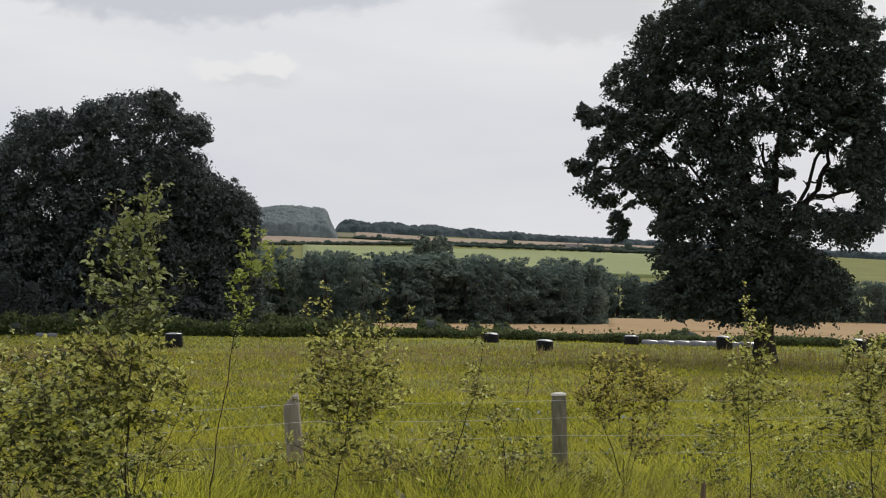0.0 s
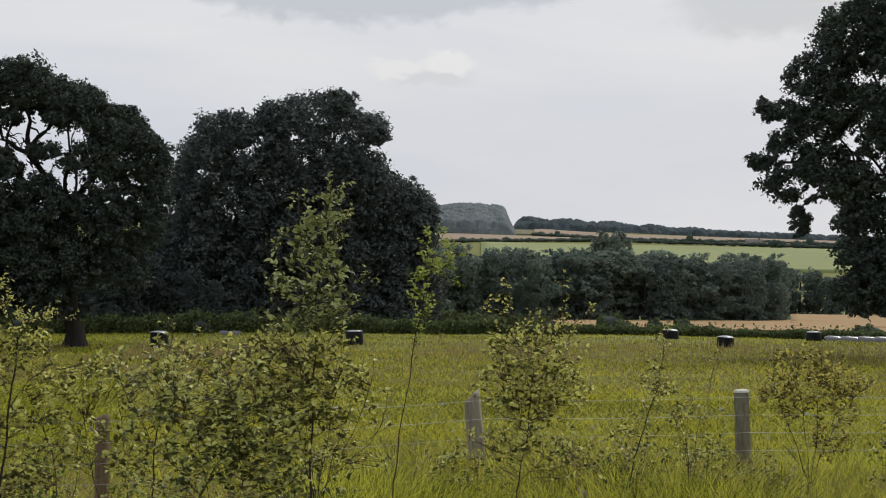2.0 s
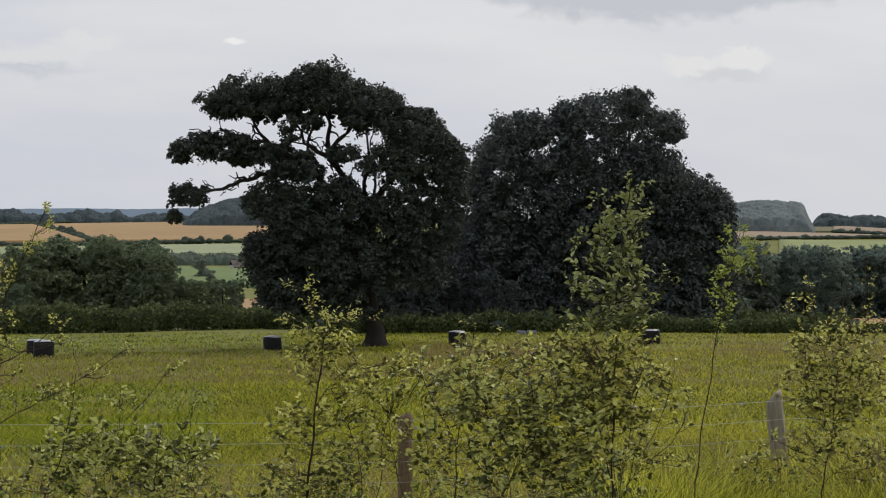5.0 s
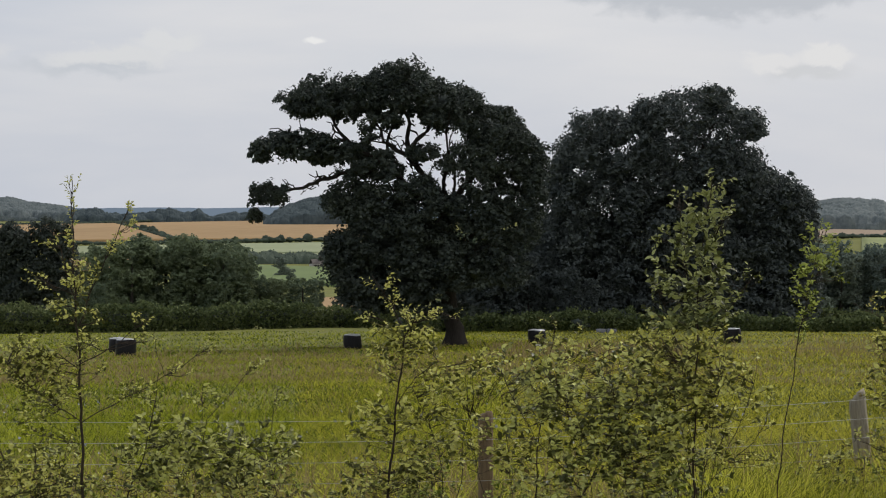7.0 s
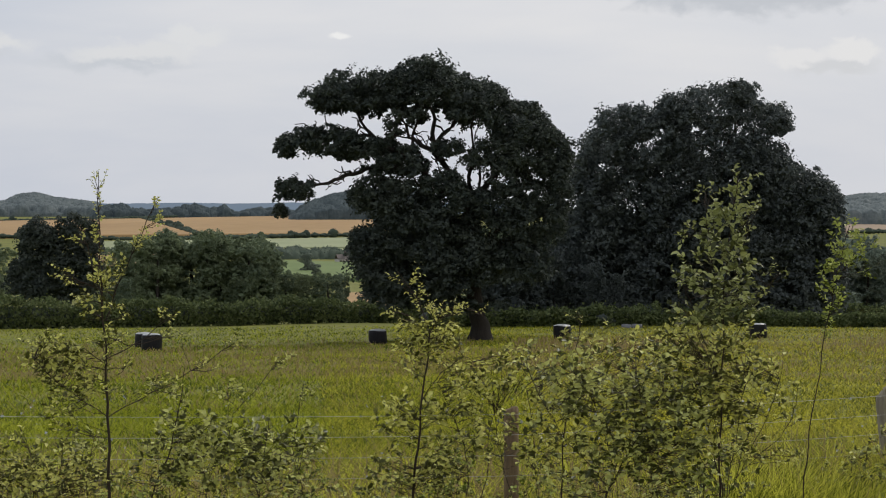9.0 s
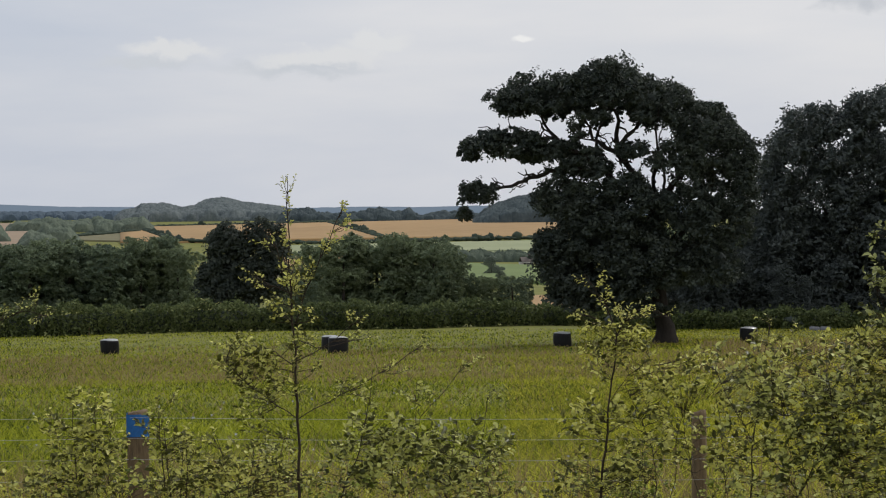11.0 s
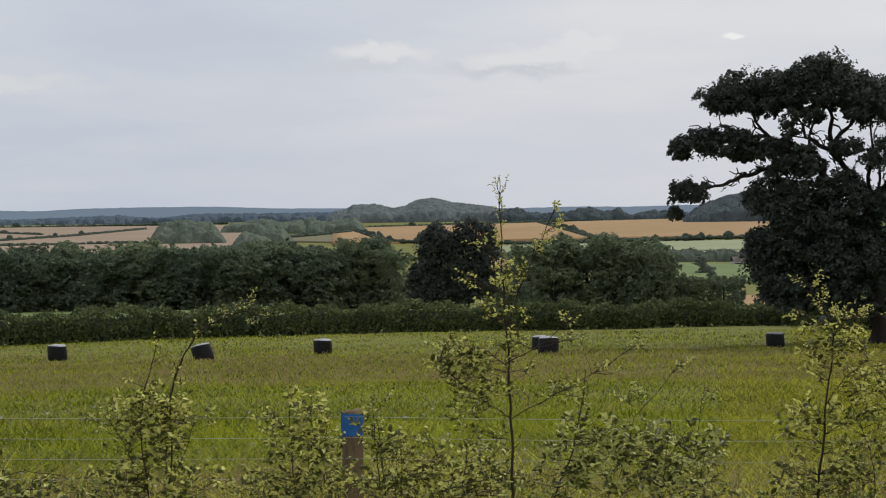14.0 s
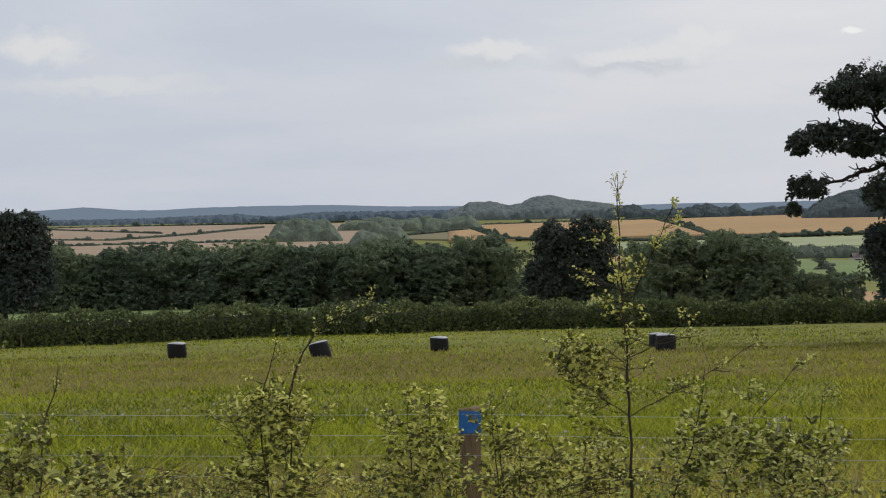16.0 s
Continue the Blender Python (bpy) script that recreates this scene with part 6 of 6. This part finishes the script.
hedge_plant("shrub", "low leafy shrub with upright dark stems", 29.56, 9.10,
            [[(0.0, -8.11), (0.08, -6.85), (0.2, -6.1)], [(-1.61, -8.15), (-1.43, -6.89), (-1.16, -6.25)], [(-0.44, -8.12), (-0.46, -6.71)], [(-2.18, -8.16), (-2.35, -6.9), (-2.68, -6.28)]],
            [(0.02, -6.85, 0.58, 0.58, 0.9), (-0.45, -6.87, 0.23, 0.36, 1.6), (0.48, -6.22, 0.42, 0.42, 0.7), (-1.47, -7.52, 0.81, 0.49, 0.9), (-2.82, -7.62, 0.97, 0.45, 1.2), (-0.44, -7.81, 1.13, 0.39, 1.3), (-2.35, -6.9, 0.49, 0.49, 0.5)], leaf=0.05, mat=M_LEAF, lush=1.3)
hedge_plant("shrub", "young shrub with dark stems and many leaves", 36.21, 9.00,
            [[(-0.0, -8.07), (0.17, -6.65), (0.16, -5.38), (-0.14, -4.28), (-0.34, -3.62)], [(-0.57, -8.09), (-0.48, -6.19), (-0.63, -5.09), (-0.97, -4.14), (-1.36, -3.48)], [(-0.06, -7.92), (0.7, -6.32), (1.16, -5.67)], [(-0.38, -7.93), (-1.04, -6.68), (-1.32, -5.82)], [(0.07, -6.81), (-0.5, -5.88)]],
            [(0.02, -5.99, 0.91, 0.55, 2.0), (0.52, -5.56, 0.75, 0.32, 1.5), (1.24, -5.86, 0.65, 0.23, 1.1), (-0.43, -5.59, 0.65, 0.55, 1.7), (-0.29, -6.54, 0.81, 0.58, 1.9), (-1.14, -5.81, 0.65, 0.32, 1.0), (0.86, -6.47, 0.49, 0.42, 0.8), (-0.08, -7.48, 1.13, 0.58, 1.6), (-1.51, -7.67, 0.75, 0.45, 1.0), (-0.27, -3.97, 0.1, 0.29, 0.6), (-0.85, -4.62, 0.13, 0.49, 0.6), (1.04, -7.57, 0.65, 0.42, 0.8), (0.27, -5.06, 0.49, 0.29, 0.9)], leaf=0.05, mat=M_LEAF, lush=1.3)
hedge_plant("bramble", "long arching bramble shoot over the shrub", 35.64, 9.00,
            [[(-0.0, -8.09), (-0.06, -5.25), (-0.46, -4.06), (-0.89, -3.39), (-1.5, -3.08), (-2.14, -2.86), (-2.72, -3.01)]],
            [(-0.79, -3.48, 0.16, 0.13, 1.2), (-1.21, -3.17, 0.23, 0.1, 1.6), (-1.6, -3.05, 0.23, 0.11, 1.6), (-2.15, -2.89, 0.32, 0.11, 1.8), (-2.65, -3.01, 0.23, 0.11, 1.5), (-2.39, -2.59, 0.13, 0.16, 1)], leaf=0.05, mat=M_GREYLEAF)
hedge_plant("shrub", "leafy shrub beside the blue-topped post", 32.06, 9.30,
            [[(-0.0, -8.18), (0.14, -6.91), (0.18, -5.58)], [(-0.48, -8.19), (-0.45, -6.45), (-0.44, -5.34)], [(-0.87, -8.2), (-0.73, -6.93), (-0.91, -5.98)], [(0.26, -8.17), (0.55, -6.75), (0.7, -5.95)]],
            [(0.22, -6.28, 0.58, 0.75, 1.0), (-0.46, -5.97, 0.58, 0.75, 1.1), (-0.08, -7.11, 0.97, 0.87, 1.3), (0.7, -6.03, 0.42, 0.42, 0.8), (-0.9, -6.62, 0.32, 0.65, 0.9), (-0.28, -5.33, 0.49, 0.29, 0.6), (0.57, -7.69, 0.97, 0.49, 1.2), (-0.87, -7.72, 0.65, 0.49, 1.2)], leaf=0.05, mat=M_LEAF, lush=1.3)
hedge_plant("shrub", "low shrub with a thin upright stem", 29.72, 9.20,
            [[(0.0, -8.22), (0.07, -6.95), (0.15, -5.92)], [(-1.82, -8.24), (-1.68, -7.14), (-1.31, -6.37)], [(-0.45, -8.23), (-0.5, -6.96)], [(-0.93, -8.23), (-1.26, -7.45)]],
            [(0.02, -5.65, 0.36, 0.26, 0.6), (-0.51, -6.8, 0.39, 0.49, 1.2), (-0.04, -7.75, 0.71, 0.45, 1.1), (-1.58, -7.61, 0.75, 0.55, 1.0), (-2.85, -7.94, 0.81, 0.39, 1.1), (-0.93, -7.92, 0.65, 0.39, 1.0), (-1.28, -6.66, 0.26, 0.32, 0.5), (0.0, -6.48, 0.23, 0.42, 0.4)], leaf=0.05, mat=M_LEAF, lush=1.4)
hedge_plant("bramble", "low bramble patch with broad leaves by the fence", 43.34, 8.60,
            [[(0.0, -7.79), (-0.18, -6.87), (-0.35, -6.1)], [(-2.0, -7.88), (-2.79, -7.32), (-3.77, -7.17), (-4.83, -7.39), (-5.36, -7.95)], [(-0.62, -7.82), (-1.56, -7.08), (-2.65, -6.89)], [(-3.41, -7.94), (-4.04, -7.49), (-4.68, -7.04)]],
            [(-0.33, -6.64, 0.81, 0.58, 1.4), (-0.01, -7.32, 0.81, 0.58, 1.8), (-1.7, -7.4, 1.3, 0.52, 1.2), (-0.65, -6.11, 0.65, 0.42, 0.9), (-3.72, -7.57, 0.97, 0.36, 0.8), (-2.18, -6.95, 0.65, 0.26, 0.7), (-4.35, -7.75, 0.81, 0.26, 1.2), (1.2, -6.96, 0.97, 0.81, 1.5), (-2.78, -7.75, 0.97, 0.23, 1.2)], leaf=0.065, mat=M_GREYLEAF, brown=0.1)
hedge_plant("sapling", "single thin dry stem above the brambles", 42.58, 8.90,
            [[(0.0, -7.83), (-0.17, -5.82), (-0.54, -4.74), (-0.59, -4.24)]],
            [(-0.23, -5.82, 0.1, 0.16, 0.8), (-0.53, -4.89, 0.1, 0.19, 0.6)], leaf=0.04, mat=M_LEAF)

# tall weeds that fill the verge between the saplings
rnd = np.random.default_rng(118)
WEEDS = [hedge_plant("weed", "leafy tall weed in the rough verge", 0.0, 9.0, [[(0.0, -10.5), (lean, top)], [(0.1, -10.5), (-lean, top - 0.8)], [(-0.1, -10.5), (1.2, top - 1.2)]],
                     [(lean, top - 0.2, 0.5, 0.6, 0.6), (0.0, top - 1.2, 1.3, 0.9, 0.65), (0.2, top - 2.4, 1.6, 1.0, 0.6)], leaf=size, mat=mt, brown=b, group="weeds of the verge")
         for lean, top, size, mt, b in ((0.4, -7.4, 0.050, M_LEAF, 0.04), (-0.5, -6.9, 0.054, M_GREYLEAF, 0.08), (0.2, -7.8, 0.046, M_LEAF, 0.05), (-0.2, -7.2, 0.050, M_YOUNG, 0.12))]
placed = 0
for az in np.arange(9.0, 47.0, 0.62):
    for _ in range(1 if rnd.uniform() < 0.6 else 2):
        sc = rnd.uniform(0.62, 1.02)
        m = Matrix.LocRotScale(on(az + rnd.uniform(-.5, .5), rnd.uniform(8.8, 12.0), -0.02), Euler((0, 0, radians(az) + rnd.uniform(-0.7, 0.7))), (sc, sc, sc))
        k = placed % 4
        if placed < 4:
            WEEDS[k].matrix_basis = m
        else:
            copy_thing(WEEDS[k], m)
        placed += 1
for az in np.arange(-14.5, 9.0, 0.42):
    sc = rnd.uniform(0.62, 1.0)
    copy_thing(WEEDS[int(rnd.integers(4))], Matrix.LocRotScale(on(az + rnd.uniform(-.5, .5), rnd.uniform(12.0, 15.5), -0.02), Euler((0, 0, rnd.uniform(0, 6.28))), (sc, sc, sc)))


# ------------------------------------------------------------------ grass
def grass(name, label, n, d0, d1, h0, h1, w_at, mat, wave=0.5, az0=-15.5, az1=47.0, plain=False):
    """Single bending blades scattered over the ground between two distances."""
    d = np.exp(rnd.uniform(math.log(d0), math.log(d1), n))
    az = rnd.uniform(az0, az1, n)
    x, y = -d * np.sin(np.radians(az)), d * np.cos(np.radians(az))
    clump = 0.5 + 0.5 * np.sin(x * 1.7 + 2 * np.sin(y * 0.9)) * np.sin(y * 1.3 + 1.5 * np.sin(x * 0.6))
    h = rnd.uniform(h0, h1, n) * (0.6 + 0.6 * clump)
    w = w_at * d
    z = height(x, y) - 0.02
    c = rnd.uniform(-0.9, 0.9, n) + np.radians(az)
    sx, sy = np.cos(c) * w * 0.5, np.sin(c) * w * 0.5
    bx, by = rnd.normal(size=n) * h * wave, rnd.normal(size=n) * h * wave
    base_l, base_r = np.stack([x - sx, y - sy, z], -1), np.stack([x + sx, y + sy, z], -1)
    if plain:
        v = np.stack([base_l, base_r, np.stack([x + bx, y + by, z + h], -1)], 1).reshape(-1, 3)
        tagged(new(name, mesh_of(name, v, np.arange(3 * n).reshape(-1, 3), mat)), label, "grass", kind="stuff")
        return
    mid_l = np.stack([x - sx * 0.8 + bx * 0.35, y - sy * 0.8 + by * 0.35, z + h * 0.6], -1)
    mid_r = np.stack([x + sx * 0.8 + bx * 0.35, y + sy * 0.8 + by * 0.35, z + h * 0.6], -1)
    tip = np.stack([x + bx, y + by, z + h], -1)
    tip2 = tip + np.stack([sx * 0.1, sy * 0.1, h * 0], -1)
    v = np.stack([base_l, base_r, mid_r, mid_l, tip2, tip], 1).reshape(-1, 3)
    i = np.arange(n)[:, None] * 6
    f = np.concatenate([i + np.array([[0, 1, 2, 3]]), i + np.array([[3, 2, 4, 5]])])
    tagged(new(name, mesh_of(name, v, f, mat)), label, "grass", kind="stuff")


rnd = np.random.default_rng(119)
grass("long_grass", "long rank green grass along the fence", 42000, 7.5, 19, 0.24, 0.52, 0.0010, M_RANK, wave=0.7)
grass("fence_grass", "tall rank grass at the foot of the fence", 60000, 11.2, 17.0, 0.30, 0.64, 0.0011, M_RANK, wave=0.42, az1=9.0)
grass("dry_grass", "dry straw-coloured stems in the long grass", 6000, 11.5, 17, 0.45, 0.75, 0.00045, M_SEED, wave=0.35)
grass("meadow_grass", "green pasture grass in loose tufts", 170000, 16, 95, 0.07, 0.20, 0.0006, M_BLADE, wave=1.1, az1=20.0, plain=True)
grass("meadow_grass", "lush green pasture grass in loose tufts", 150000, 16, 95, 0.07, 0.20, 0.0006, M_LUSH, wave=1.1, az0=14.0, plain=True)
grass("far_meadow_grass", "green pasture grass running to the far hedge", 70000, 90, 168, 0.08, 0.20, 0.0005, M_BLADE, wave=0.9, az1=18.0, plain=True)
grass("far_meadow_grass", "lush green grass running to the long hedge", 66000, 90, 160, 0.08, 0.20, 0.0005, M_LUSH, wave=0.9, az0=13.0, plain=True)
grass("seed_grass", "brown flowering grass heads across the pasture", 14000, 60, 135, 0.20, 0.36, 0.0006, M_SEED, wave=0.7, plain=True)
grass("seed_grass", "brown seeding grass in a band across the pasture", 7000, 66, 112, 0.16, 0.30, 0.0008, M_SEED, wave=0.7, az0=12.0, plain=True)
grass("seed_grass", "scattered brown grass heads in the pasture", 4500, 38, 130, 0.14, 0.28, 0.0007, M_SEED, wave=0.7, az0=8.0, plain=True)
grass("fence_straw", "brown withered stems along the fence", 5000, 12.6, 15.2, 0.42, 0.72, 0.00050, M_SEED, wave=0.35, az1=9.0)
grass("dock_stems", "brown dock stems standing in the pasture", 2500, 100, 140, 0.35, 0.75, 0.0004, M_SEED, wave=0.2, az0=-12.0, az1=6.0, plain=True)
grass("dock_stems", "brown dock stems standing near the oak", 900, 100, 126, 0.3, 0.6, 0.0007, M_SEED, wave=0.25, az0=8.5, az1=14.5, plain=True)


def flower_heads():
    n = 900
    d = np.exp(rnd.uniform(math.log(8.5), math.log(40), n))
    az = rnd.uniform(-15, 46, n)
    x, y = -d * np.sin(np.radians(az)), d * np.cos(np.radians(az))
    p = np.stack([x, y, height(x, y) + rnd.uniform(0.22, 0.5, n)], -1)
    tagged(new("flower_heads", mesh_of("flower_heads", *leaves(p, 0.0016 * d, 0.0014 * d, up=0.0), M_PALEWRAP)), "small pale flower heads in the grass", "flowers", kind="stuff")


flower_heads()
